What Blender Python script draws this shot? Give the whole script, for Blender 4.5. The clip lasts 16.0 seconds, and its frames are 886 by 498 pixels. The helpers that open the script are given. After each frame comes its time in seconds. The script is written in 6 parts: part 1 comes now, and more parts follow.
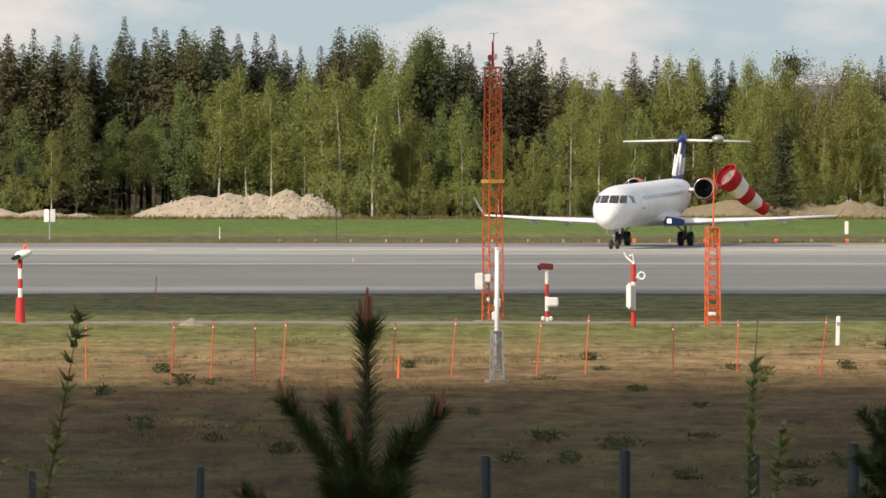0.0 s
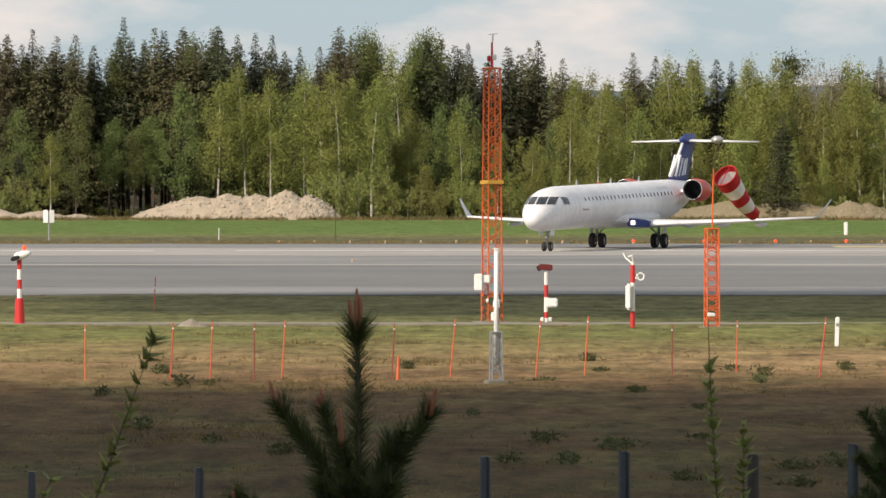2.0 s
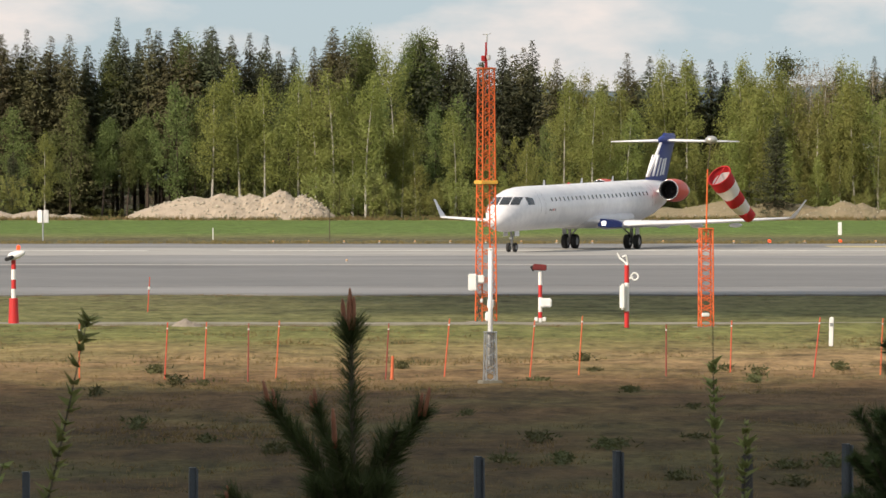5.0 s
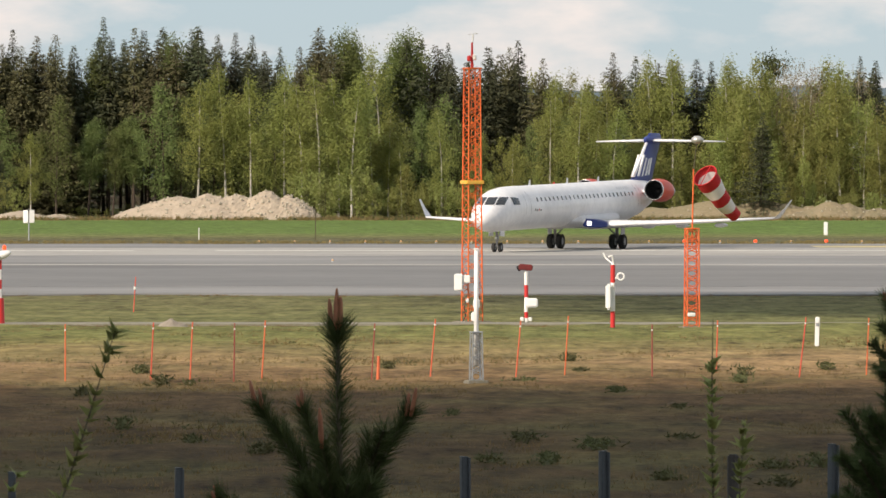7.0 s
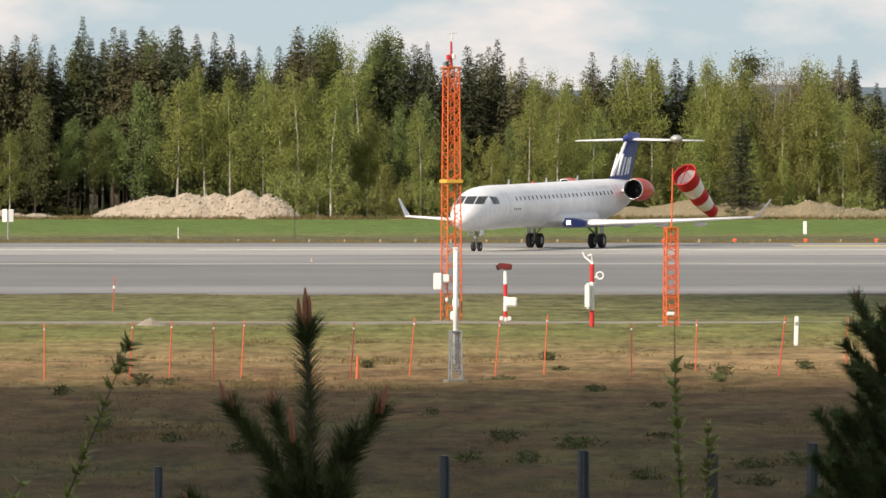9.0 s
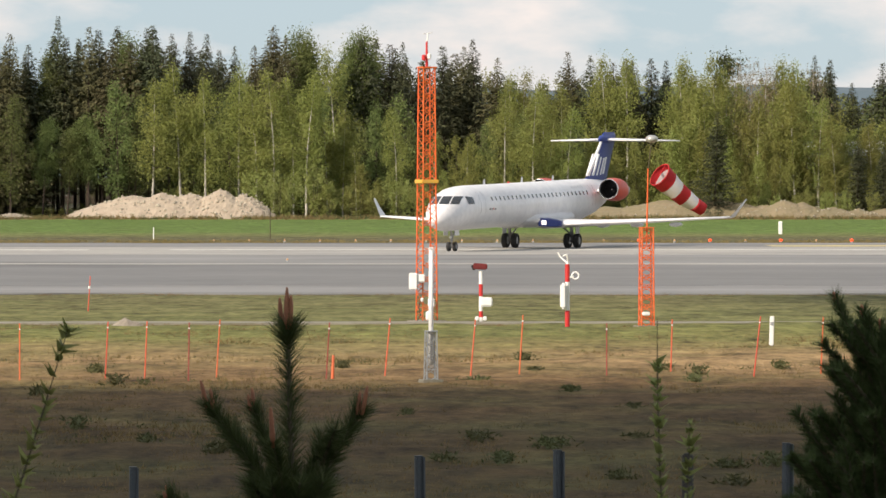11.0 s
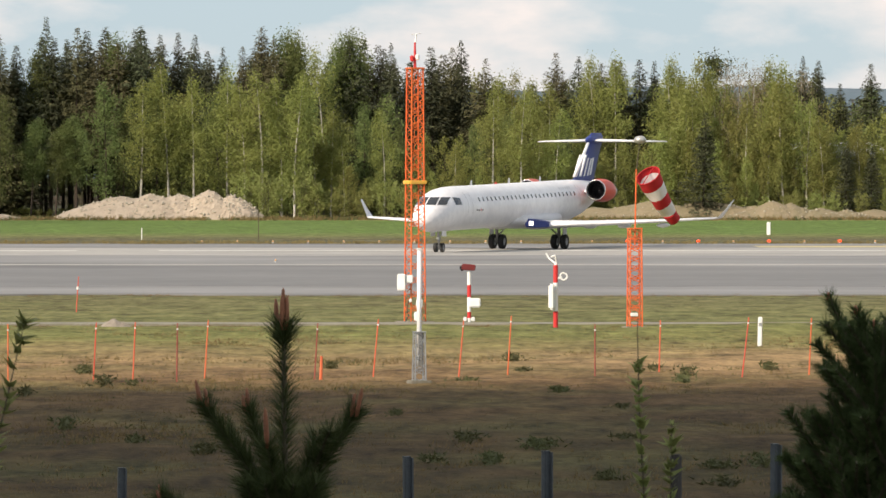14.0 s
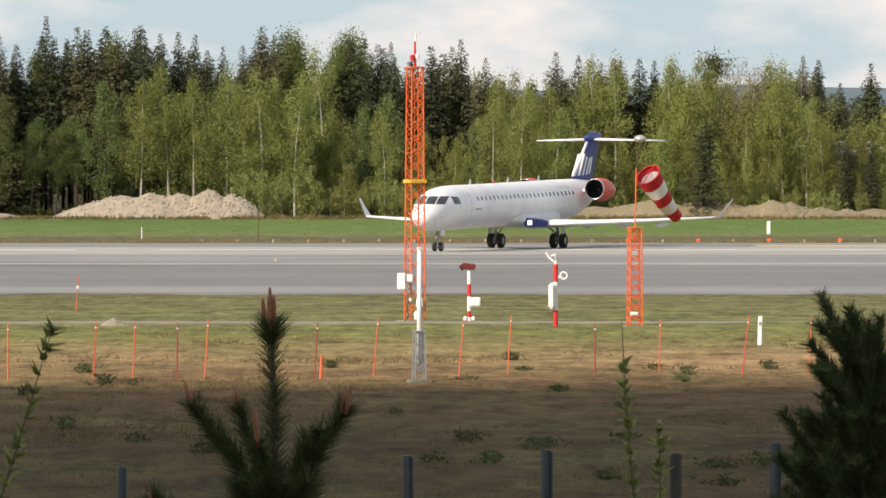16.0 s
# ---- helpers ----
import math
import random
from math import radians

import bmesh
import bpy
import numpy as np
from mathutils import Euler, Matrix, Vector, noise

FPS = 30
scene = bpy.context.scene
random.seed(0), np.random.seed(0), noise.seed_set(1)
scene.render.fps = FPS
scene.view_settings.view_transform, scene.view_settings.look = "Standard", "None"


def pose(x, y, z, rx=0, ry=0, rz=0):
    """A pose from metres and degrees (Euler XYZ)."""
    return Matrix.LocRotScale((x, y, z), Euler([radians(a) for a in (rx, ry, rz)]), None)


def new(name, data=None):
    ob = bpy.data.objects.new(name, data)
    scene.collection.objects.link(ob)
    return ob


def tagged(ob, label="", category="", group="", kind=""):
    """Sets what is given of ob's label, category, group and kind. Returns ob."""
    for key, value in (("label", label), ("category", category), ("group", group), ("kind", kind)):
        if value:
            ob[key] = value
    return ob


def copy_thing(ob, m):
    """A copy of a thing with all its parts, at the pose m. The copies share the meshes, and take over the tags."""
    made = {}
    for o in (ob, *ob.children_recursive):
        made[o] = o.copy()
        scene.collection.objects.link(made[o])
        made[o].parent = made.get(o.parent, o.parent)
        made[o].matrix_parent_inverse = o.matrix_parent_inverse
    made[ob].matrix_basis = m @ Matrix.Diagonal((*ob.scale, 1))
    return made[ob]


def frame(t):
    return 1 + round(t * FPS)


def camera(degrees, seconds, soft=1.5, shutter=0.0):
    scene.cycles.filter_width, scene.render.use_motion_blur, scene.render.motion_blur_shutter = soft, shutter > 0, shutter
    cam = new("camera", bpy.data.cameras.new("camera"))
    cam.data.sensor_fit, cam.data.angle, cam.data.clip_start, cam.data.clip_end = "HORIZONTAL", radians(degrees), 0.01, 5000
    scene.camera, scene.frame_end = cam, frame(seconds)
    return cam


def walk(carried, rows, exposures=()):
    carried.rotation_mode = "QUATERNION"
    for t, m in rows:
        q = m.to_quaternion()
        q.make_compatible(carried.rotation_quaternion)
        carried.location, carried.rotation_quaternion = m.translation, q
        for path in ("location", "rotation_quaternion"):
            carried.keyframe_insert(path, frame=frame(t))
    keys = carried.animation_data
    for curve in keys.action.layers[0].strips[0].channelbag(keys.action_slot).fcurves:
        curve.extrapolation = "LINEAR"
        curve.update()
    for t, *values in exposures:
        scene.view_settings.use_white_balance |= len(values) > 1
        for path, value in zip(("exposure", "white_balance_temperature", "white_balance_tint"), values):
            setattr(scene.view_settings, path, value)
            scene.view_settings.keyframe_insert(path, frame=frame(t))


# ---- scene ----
cam = camera(8.04, 16.0, soft=1.55)
cam.data.dof.use_dof, cam.data.dof.focus_distance, cam.data.dof.aperture_fstop = True, 320.0, 60.0

# seconds, turn to the right and upward tilt in degrees of a camera held at one spot
PAN = [(0, -0.1884, -0.0077), (0.5, -0.1258, -0.0082), (1, -0.0786, -0.0077), (1.5, -0.1176, 0.0), (2, -0.1807, 0.0),
       (2.5, -0.1730, 0.0), (3, -0.2202, 0.0), (5.5, -0.1022, 0.0), (6, -0.0708, 0.0), (6.5, -0.0082, 0.0), (7, 0.0, 0.0),
       (7.5, 0.0395, 0.0), (8, 0.0708, -0.0077), (8.5, 0.1176, -0.0077), (9, 0.1889, -0.0077), (11.5, 0.4482, -0.0077),
       (12, 0.4718, -0.0154), (12.5, 0.4795, -0.0159), (13, 0.5190, -0.0159), (13.5, 0.5267, -0.0154), (14, 0.5190, 0.0),
       (14.5, 0.5190, -0.0077), (15, 0.5190, -0.0077), (15.5, 0.5031, -0.0236), (16, 0.5190, -0.0077)]
EYE = 5.0
walk(cam, [(t, pose(0, 0, EYE, 89.2761 + up, 0, -turn)) for t, turn, up in PAN], exposures=[(0, 0.05, 7000, 15), (3, 0.07, 7000, 15), (6, 0.14, 7000, 15), (8, 0.18, 7000, 15), (12, 0.24, 6950, 15), (16, 0.26, 6950, 15)])

# ---- light ----
SUN_WAY = Vector((-0.62, -0.60, 0.52)).normalized()
sun = new("sun", bpy.data.lights.new("sun", "SUN"))
sun.data.energy, sun.data.angle, sun.data.color = 5.0, radians(0.6), (1.0, 0.92, 0.79)
sun.rotation_euler = SUN_WAY.to_track_quat("Z", "Y").to_euler()

world = bpy.data.worlds.new("world")
scene.world = world
world.use_nodes = True
wn, wl = world.node_tree.nodes, world.node_tree.links
wn.clear()
sky = wn.new("ShaderNodeTexSky")
sky.sky_type, sky.sun_disc = "NISHITA", False
sky.sun_elevation = math.asin(SUN_WAY.z)
sky.sun_rotation = math.atan2(SUN_WAY.x, SUN_WAY.y)
sky.air_density, sky.dust_density, sky.ozone_density = 1.0, 0.2, 3.0
wco = wn.new("ShaderNodeTexCoord")
wmap = wn.new("ShaderNodeMapping")
wmap.inputs["Scale"].default_value = (1.0, 1.0, 2.6)
wl.new(wco.outputs["Generated"], wmap.inputs["Vector"])
wno = wn.new("ShaderNodeTexNoise")
wno.inputs["Scale"].default_value, wno.inputs["Detail"].default_value, wno.inputs["Roughness"].default_value = 16.0, 7.0, 0.55
wl.new(wmap.outputs["Vector"], wno.inputs["Vector"])
wra = wn.new("ShaderNodeValToRGB")
wra.color_ramp.elements[0].position, wra.color_ramp.elements[1].position = 0.44, 0.59
wl.new(wno.outputs["Fac"], wra.inputs["Fac"])
wmi = wn.new("ShaderNodeMix")
wmi.data_type = "RGBA"
wmi.inputs["B"].default_value = (9.0, 8.8, 8.65, 1)
wl.new(wra.outputs["Color"], wmi.inputs["Factor"])
wblue = wn.new("ShaderNodeMix")
wblue.data_type = "RGBA"
wblue.inputs["Factor"].default_value, wblue.inputs["B"].default_value = 0.78, (4.6, 6.4, 7.8, 1)
wl.new(sky.outputs["Color"], wblue.inputs["A"])
wl.new(wblue.outputs["Result"], wmi.inputs["A"])
wbg = wn.new("ShaderNodeBackground")
wbg.inputs["Strength"].default_value = 0.085
wl.new(wmi.outputs["Result"], wbg.inputs["Color"])
wout = wn.new("ShaderNodeOutputWorld")
wl.new(wbg.outputs["Background"], wout.inputs["Surface"])


# ---- materials ----
def mat(name, col, col2=None, rough=0.6, metal=0.0, scale=3.0, fine=40.0, bump=0.15, amount=1.0, glow=0.0, vary=0.0, space="Object"):
    """A surface of two colours mixed by coarse and fine noise, with fine relief. vary: difference from piece to piece."""
    m = bpy.data.materials.new(name)
    m.use_nodes = True
    n, l = m.node_tree.nodes, m.node_tree.links
    b = n["Principled BSDF"]
    col2 = col2 or tuple(c * 0.78 for c in col)
    co = n.new("ShaderNodeTexCoord")
    n1, n2 = n.new("ShaderNodeTexNoise"), n.new("ShaderNodeTexNoise")
    for node, sc in ((n1, scale), (n2, fine)):
        node.inputs["Scale"].default_value, node.inputs["Detail"].default_value = sc, 5
        l.new(co.outputs[space], node.inputs["Vector"])
    add = n.new("ShaderNodeMath")
    add.operation = "MULTIPLY_ADD"
    add.inputs[1].default_value, add.inputs[2].default_value = 0.45, -0.02
    l.new(n2.outputs["Fac"], add.inputs[0])
    su = n.new("ShaderNodeMath")
    su.operation = "MULTIPLY_ADD"
    su.inputs[1].default_value = 0.6
    l.new(n1.outputs["Fac"], su.inputs[0])
    l.new(add.outputs[0], su.inputs[2])
    ra = n.new("ShaderNodeMapRange")
    ra.inputs["From Min"].default_value, ra.inputs["From Max"].default_value = 0.32, 0.68
    ra.inputs["To Max"].default_value = amount
    l.new(su.outputs[0], ra.inputs["Value"])
    mi = n.new("ShaderNodeMix")
    mi.data_type = "RGBA"
    mi.inputs["A"].default_value, mi.inputs["B"].default_value = (*col, 1), (*col2, 1)
    l.new(ra.outputs["Result"], mi.inputs["Factor"])
    last = mi.outputs["Result"]
    if vary:
        oi, ge, hs = n.new("ShaderNodeObjectInfo"), n.new("ShaderNodeNewGeometry"), n.new("ShaderNodeHueSaturation")
        av = n.new("ShaderNodeMath")
        av.operation = "ADD"
        l.new(oi.outputs["Random"], av.inputs[0])
        l.new(ge.outputs["Random Per Island"], av.inputs[1])
        vr = n.new("ShaderNodeMapRange")
        vr.inputs["From Max"].default_value = 2.0
        vr.inputs["To Min"].default_value, vr.inputs["To Max"].default_value = 1 - vary, 1 + vary
        l.new(av.outputs[0], vr.inputs["Value"])
        l.new(vr.outputs["Result"], hs.inputs["Value"])
        hr = n.new("ShaderNodeMapRange")
        hr.inputs["To Min"].default_value, hr.inputs["To Max"].default_value = 0.5 - vary * 0.04, 0.5 + vary * 0.06
        l.new(oi.outputs["Random"], hr.inputs["Value"])
        l.new(hr.outputs["Result"], hs.inputs["Hue"])
        l.new(last, hs.inputs["Color"])
        last = hs.outputs["Color"]
    l.new(last, b.inputs["Base Color"])
    b.inputs["Roughness"].default_value, b.inputs["Metallic"].default_value = rough, metal
    if bump:
        bu = n.new("ShaderNodeBump")
        bu.inputs["Strength"].default_value, bu.inputs["Distance"].default_value = bump, 0.02
        l.new(n2.outputs["Fac"], bu.inputs["Height"])
        l.new(bu.outputs["Normal"], b.inputs["Normal"])
    if glow:
        b.inputs["Emission Color"].default_value, b.inputs["Emission Strength"].default_value = (*col, 1), glow
    return m


def leaf_mat(name, col, col2, vary=0.35, through_light=0.3):
    m = mat(name, col, col2, rough=0.65, scale=0.35, fine=2.5, bump=0, vary=vary)
    n, l = m.node_tree.nodes, m.node_tree.links
    b, out = n["Principled BSDF"], n["Material Output"]
    tr, mx = n.new("ShaderNodeBsdfTranslucent"), n.new("ShaderNodeMixShader")
    src = b.inputs["Base Color"].links[0].from_socket
    l.new(src, tr.inputs["Color"])
    mx.inputs["Fac"].default_value = through_light
    l.new(b.outputs["BSDF"], mx.inputs[1])
    l.new(tr.outputs["BSDF"], mx.inputs[2])
    l.new(mx.outputs["Shader"], out.inputs["Surface"])
    b.inputs["Specular IOR Level"].default_value = 0.2
    return m


M = {
    "white_paint": mat("aircraft_white", (0.82, 0.82, 0.83), (0.62, 0.62, 0.64), rough=0.32, scale=0.45, fine=3.5, bump=0.02),
    "wing_grey": mat("wing_grey", (0.62, 0.63, 0.65), (0.5, 0.51, 0.53), rough=0.35, scale=0.7, fine=8, bump=0.02),
    "navy": mat("navy_paint", (0.015, 0.03, 0.16), (0.02, 0.045, 0.22), rough=0.5, scale=0.6, fine=7, bump=0.02),
    "engine_red": mat("engine_red", (0.56, 0.05, 0.015), (0.46, 0.045, 0.02), rough=0.42, scale=1, fine=9, bump=0.02),
    "lip": mat("intake_lip_metal", (0.75, 0.74, 0.74), rough=0.25, metal=0.9, bump=0.02),
    "dark": mat("dark_interior", (0.012, 0.012, 0.014), rough=0.5),
    "fan": mat("fan_blade_metal", (0.12, 0.12, 0.13), rough=0.35, metal=0.8),
    "glass": mat("cockpit_glass", (0.02, 0.024, 0.03), (0.035, 0.04, 0.045), rough=0.08, bump=0.01),
    "tyre": mat("tyre_rubber", (0.013, 0.013, 0.014), (0.03, 0.03, 0.03), rough=0.85),
    "steel": mat("gear_steel", (0.34, 0.34, 0.35), rough=0.4, metal=0.7),
    "landing_light": mat("landing_light", (1.0, 0.95, 0.85), rough=0.3, glow=1.6, bump=0),
    "mast_orange": mat("mast_orange", (0.72, 0.13, 0.025), (0.58, 0.10, 0.03), rough=0.5, scale=4, fine=60, vary=0.12),
    "yellow": mat("platform_yellow", (0.75, 0.42, 0.05), (0.62, 0.36, 0.08), rough=0.5, scale=5),
    "red": mat("signal_red", (0.55, 0.02, 0.02), (0.46, 0.03, 0.03), rough=0.45, scale=6),
    "maroon": mat("dark_red_paint", (0.16, 0.018, 0.018), (0.11, 0.015, 0.015), rough=0.45, scale=6),
    "white": mat("white_enamel", (0.8, 0.8, 0.79), (0.7, 0.7, 0.68), rough=0.4, scale=5),
    "grey_metal": mat("galvanised_metal", (0.42, 0.44, 0.45), (0.3, 0.32, 0.33), rough=0.45, metal=0.6, scale=6),
    "fence_steel": mat("fence_steel", (0.10, 0.115, 0.125), (0.06, 0.07, 0.08), rough=0.5, metal=0.4, scale=6),
    "old_wood": mat("weathered_post", (0.06, 0.055, 0.05), (0.035, 0.032, 0.03), rough=0.9, scale=7),
    "snow_pole": mat("snow_pole_orange", (0.62, 0.095, 0.045), (0.45, 0.065, 0.035), rough=0.55, scale=5, vary=0.25),
    "reflector": mat("reflector_band", (0.8, 0.78, 0.75), rough=0.3),
    "pole_old": mat("faded_dark_pole", (0.30, 0.06, 0.04), (0.2, 0.045, 0.035), rough=0.6),
    "sock_red": mat("sock_red", (0.52, 0.014, 0.02), (0.38, 0.011, 0.016), rough=0.8, scale=4, fine=50),
    "sock_white": mat("sock_white", (0.78, 0.74, 0.74), (0.66, 0.62, 0.62), rough=0.8, scale=4, fine=50),
    "ball_metal": mat("ball_metal", (0.5, 0.5, 0.48), (0.38, 0.38, 0.37), rough=0.35, metal=0.5),
    "red_light": mat("edge_light_red", (0.9, 0.08, 0.02), rough=0.3, glow=1.0, bump=0),
    "amber": mat("edge_light_amber", (0.55, 0.33, 0.16), rough=0.3, glow=0.1, bump=0),
    "gravel": mat("gravel", (0.42, 0.35, 0.27), (0.28, 0.23, 0.175), rough=0.95, scale=0.9, fine=7, bump=0.9),
    "earth": mat("bare_earth", (0.25, 0.195, 0.125), (0.155, 0.135, 0.075), rough=0.95, scale=0.5, fine=4, bump=0.8),
    "soil": mat("grey_soil", (0.29, 0.25, 0.20), (0.2, 0.17, 0.135), rough=0.95, scale=2.0, fine=12, bump=0.8),
    "stone": mat("stone", (0.40, 0.35, 0.28), (0.26, 0.23, 0.19), rough=0.95, scale=2, fine=12, vary=0.35),
    "track": mat("gravel_track", (0.27, 0.25, 0.21), (0.15, 0.14, 0.10), rough=0.95, scale=0.8, fine=9, bump=0.6),
    "bark": mat("dark_bark", (0.07, 0.05, 0.035), (0.035, 0.026, 0.02), rough=0.9, scale=2, fine=15),
    "birch_bark": mat("birch_bark", (0.56, 0.53, 0.47), (0.28, 0.26, 0.23), rough=0.8, scale=1.5, fine=7),
    # spruce and birch colours carry some extra blue as painted distance haze
    "spruce": leaf_mat("spruce_needles", (0.055, 0.065, 0.035), (0.092, 0.099, 0.053), vary=0.45, through_light=0.12),
    "spruce_olive": leaf_mat("spruce_needles_olive", (0.082, 0.079, 0.04), (0.126, 0.112, 0.058), vary=0.35, through_light=0.12),
    "birch_deep": leaf_mat("birch_leaves_deep", (0.112, 0.142, 0.045), (0.17, 0.195, 0.068), vary=0.4, through_light=0.28),
    "bare_twig": leaf_mat("bare_birch_twigs", (0.23, 0.19, 0.115), (0.30, 0.25, 0.15), vary=0.2, through_light=0.3),
    "pine_far": leaf_mat("pine_needles_far", (0.055, 0.07, 0.025), (0.085, 0.10, 0.035), through_light=0.12),
    "birch": leaf_mat("birch_leaves", (0.188, 0.208, 0.056), (0.285, 0.29, 0.092), vary=0.45, through_light=0.36),
    "bush": leaf_mat("bush_leaves", (0.215, 0.245, 0.07), (0.30, 0.31, 0.11), vary=0.35, through_light=0.4),
    "needles": leaf_mat("pine_needles", (0.042, 0.063, 0.021), (0.082, 0.102, 0.036), vary=0.45, through_light=0.2),
    "candle": mat("pine_candle", (0.29, 0.115, 0.055), (0.2, 0.078, 0.04), rough=0.7, scale=18, fine=90),
    "twig_bark": mat("twig_bark", (0.10, 0.085, 0.05), (0.06, 0.05, 0.03), rough=0.85, scale=20),
    "twig_leaf": leaf_mat("twig_leaves", (0.19, 0.225, 0.07), (0.28, 0.31, 0.11)),
    "dry_grass": leaf_mat("dry_grass", (0.26, 0.185, 0.09), (0.17, 0.135, 0.055), vary=0.4, through_light=0.4),
    "weed": leaf_mat("weed_leaves", (0.062, 0.072, 0.026), (0.10, 0.098, 0.042), vary=0.4),
    "truck_red": mat("truck_red", (0.55, 0.015, 0.02), rough=0.35, scale=2),
    "load": mat("truck_tipper_grey", (0.55, 0.45, 0.42), (0.42, 0.34, 0.32), rough=0.6, scale=1.5),
    "shed_roof": mat("shed_roof_metal", (0.34, 0.35, 0.36), (0.27, 0.28, 0.29), rough=0.6, scale=0.6),
    "shed_wall": mat("shed_wall", (0.34, 0.33, 0.31), rough=0.8, scale=0.6),
    # blue-grey here is distance haze put into the ridge's colour
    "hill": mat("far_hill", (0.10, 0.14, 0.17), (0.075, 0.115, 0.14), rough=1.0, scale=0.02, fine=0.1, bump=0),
    "cloud": mat("cloud_white", (0.85, 0.86, 0.88), (0.75, 0.76, 0.8), rough=1.0, scale=0.01, fine=0.05, bump=0),
}


def thin_cloud():
    """A veil that lets more than half of the light through."""
    m = M["cloud"].copy()
    n, l = m.node_tree.nodes, m.node_tree.links
    clear, mx = n.new("ShaderNodeBsdfTransparent"), n.new("ShaderNodeMixShader")
    mx.inputs["Fac"].default_value = 0.88
    l.new(n["Principled BSDF"].outputs["BSDF"], mx.inputs[1])
    l.new(clear.outputs["BSDF"], mx.inputs[2])
    l.new(mx.outputs["Shader"], n["Material Output"].inputs["Surface"])
    return m


M["veil"] = thin_cloud()


def ground_mat():
    """Grass whose colour goes from dry and brown near the pole line to green, with patches at several sizes. The ramp
    also holds shade: near field under cloud, floor under trees.
    """
    m = bpy.data.materials.new("airfield_grass")
    m.use_nodes = True
    n, l = m.node_tree.nodes, m.node_tree.links
    b = n["Principled BSDF"]
    b.inputs["Roughness"].default_value = 0.95
    b.inputs["Specular IOR Level"].default_value = 0.1
    co, sep = n.new("ShaderNodeTexCoord"), n.new("ShaderNodeSeparateXYZ")
    l.new(co.outputs["Object"], sep.inputs[0])

    def noise_of(scale, stretch=(1, 1, 1), detail=6):
        mp, no = n.new("ShaderNodeMapping"), n.new("ShaderNodeTexNoise")
        mp.inputs["Scale"].default_value = stretch
        l.new(co.outputs["Object"], mp.inputs["Vector"])
        l.new(mp.outputs["Vector"], no.inputs["Vector"])
        no.inputs["Scale"].default_value, no.inputs["Detail"].default_value = scale, detail
        return no.outputs["Fac"]

    def math_of(op, a, c, d=None):
        node = n.new("ShaderNodeMath")
        node.operation = op
        for i, v in enumerate((a, c, d)):
            if v is None:
                continue
            if isinstance(v, (int, float)):
                node.inputs[i].default_value = v
            else:
                l.new(v, node.inputs[i])
        return node.outputs[0]

    big, mid, fine = noise_of(0.12, (1, 0.6, 1)), noise_of(0.7, (1, 0.8, 1)), noise_of(5.0)
    wob = math_of("MULTIPLY_ADD", big, 26.0, -13.0)
    wob = math_of("MULTIPLY_ADD", mid, 9.0, wob)
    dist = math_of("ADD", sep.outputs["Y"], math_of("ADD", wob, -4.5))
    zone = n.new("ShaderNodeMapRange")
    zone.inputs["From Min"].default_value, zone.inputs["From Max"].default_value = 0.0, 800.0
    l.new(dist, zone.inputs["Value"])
    ramp = n.new("ShaderNodeValToRGB")
    cr = ramp.color_ramp
    # dry brown up to 146 m is darkened further to deepen the cloud shade
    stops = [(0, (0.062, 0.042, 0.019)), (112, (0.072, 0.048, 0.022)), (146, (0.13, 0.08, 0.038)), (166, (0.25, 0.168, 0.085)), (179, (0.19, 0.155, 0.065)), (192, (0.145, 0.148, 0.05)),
             (206, (0.14, 0.14, 0.055)), (245, (0.13, 0.12, 0.055)), (262, (0.085, 0.08, 0.045)), (418, (0.10, 0.088, 0.055)), (458, (0.10, 0.092, 0.05)),
             # last stop paints the shade under the trees as near-black ground
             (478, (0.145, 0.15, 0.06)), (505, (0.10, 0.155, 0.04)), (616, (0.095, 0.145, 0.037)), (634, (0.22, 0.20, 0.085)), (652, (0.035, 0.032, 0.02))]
    while len(cr.elements) < len(stops):
        cr.elements.new(0.5)
    for e, (y, c) in zip(cr.elements, stops):
        e.position, e.color = y / 800, (*c, 1)
    l.new(zone.outputs["Result"], ramp.inputs["Fac"])
    patchy = noise_of(0.28, (1, 0.7, 1), 8)
    streak, blot = noise_of(1.5, (1, 0.22, 1), 7), noise_of(4.0, (1, 0.25, 1), 4)
    val = math_of("MULTIPLY_ADD", mid, 1.3, -2.35)
    val = math_of("MULTIPLY_ADD", streak, 1.7, val)
    val = math_of("MULTIPLY_ADD", blot, 1.1, val)
    val = math_of("MULTIPLY_ADD", patchy, 1.2, val)
    val = math_of("MULTIPLY_ADD", fine, 1.5, val)
    hs = n.new("ShaderNodeHueSaturation")
    l.new(val, hs.inputs["Value"])
    green = n.new("ShaderNodeMapRange")
    green.inputs["From Min"].default_value, green.inputs["From Max"].default_value = 0.46, 0.66
    green.inputs["To Max"].default_value = 0.32
    l.new(noise_of(0.16, (1, 0.8, 1), 7), green.inputs["Value"])
    tone = n.new("ShaderNodeMix")
    tone.data_type = "RGBA"
    tone.inputs["B"].default_value = (0.10, 0.115, 0.04, 1)
    l.new(green.outputs["Result"], tone.inputs["Factor"])
    l.new(ramp.outputs["Color"], tone.inputs["A"])
    l.new(tone.outputs["Result"], hs.inputs["Color"])
    l.new(hs.outputs["Color"], b.inputs["Base Color"])
    bu = n.new("ShaderNodeBump")
    bu.inputs["Strength"].default_value, bu.inputs["Distance"].default_value = 0.8, 0.15
    l.new(fine, bu.inputs["Height"])
    l.new(bu.outputs["Normal"], b.inputs["Normal"])
    return m


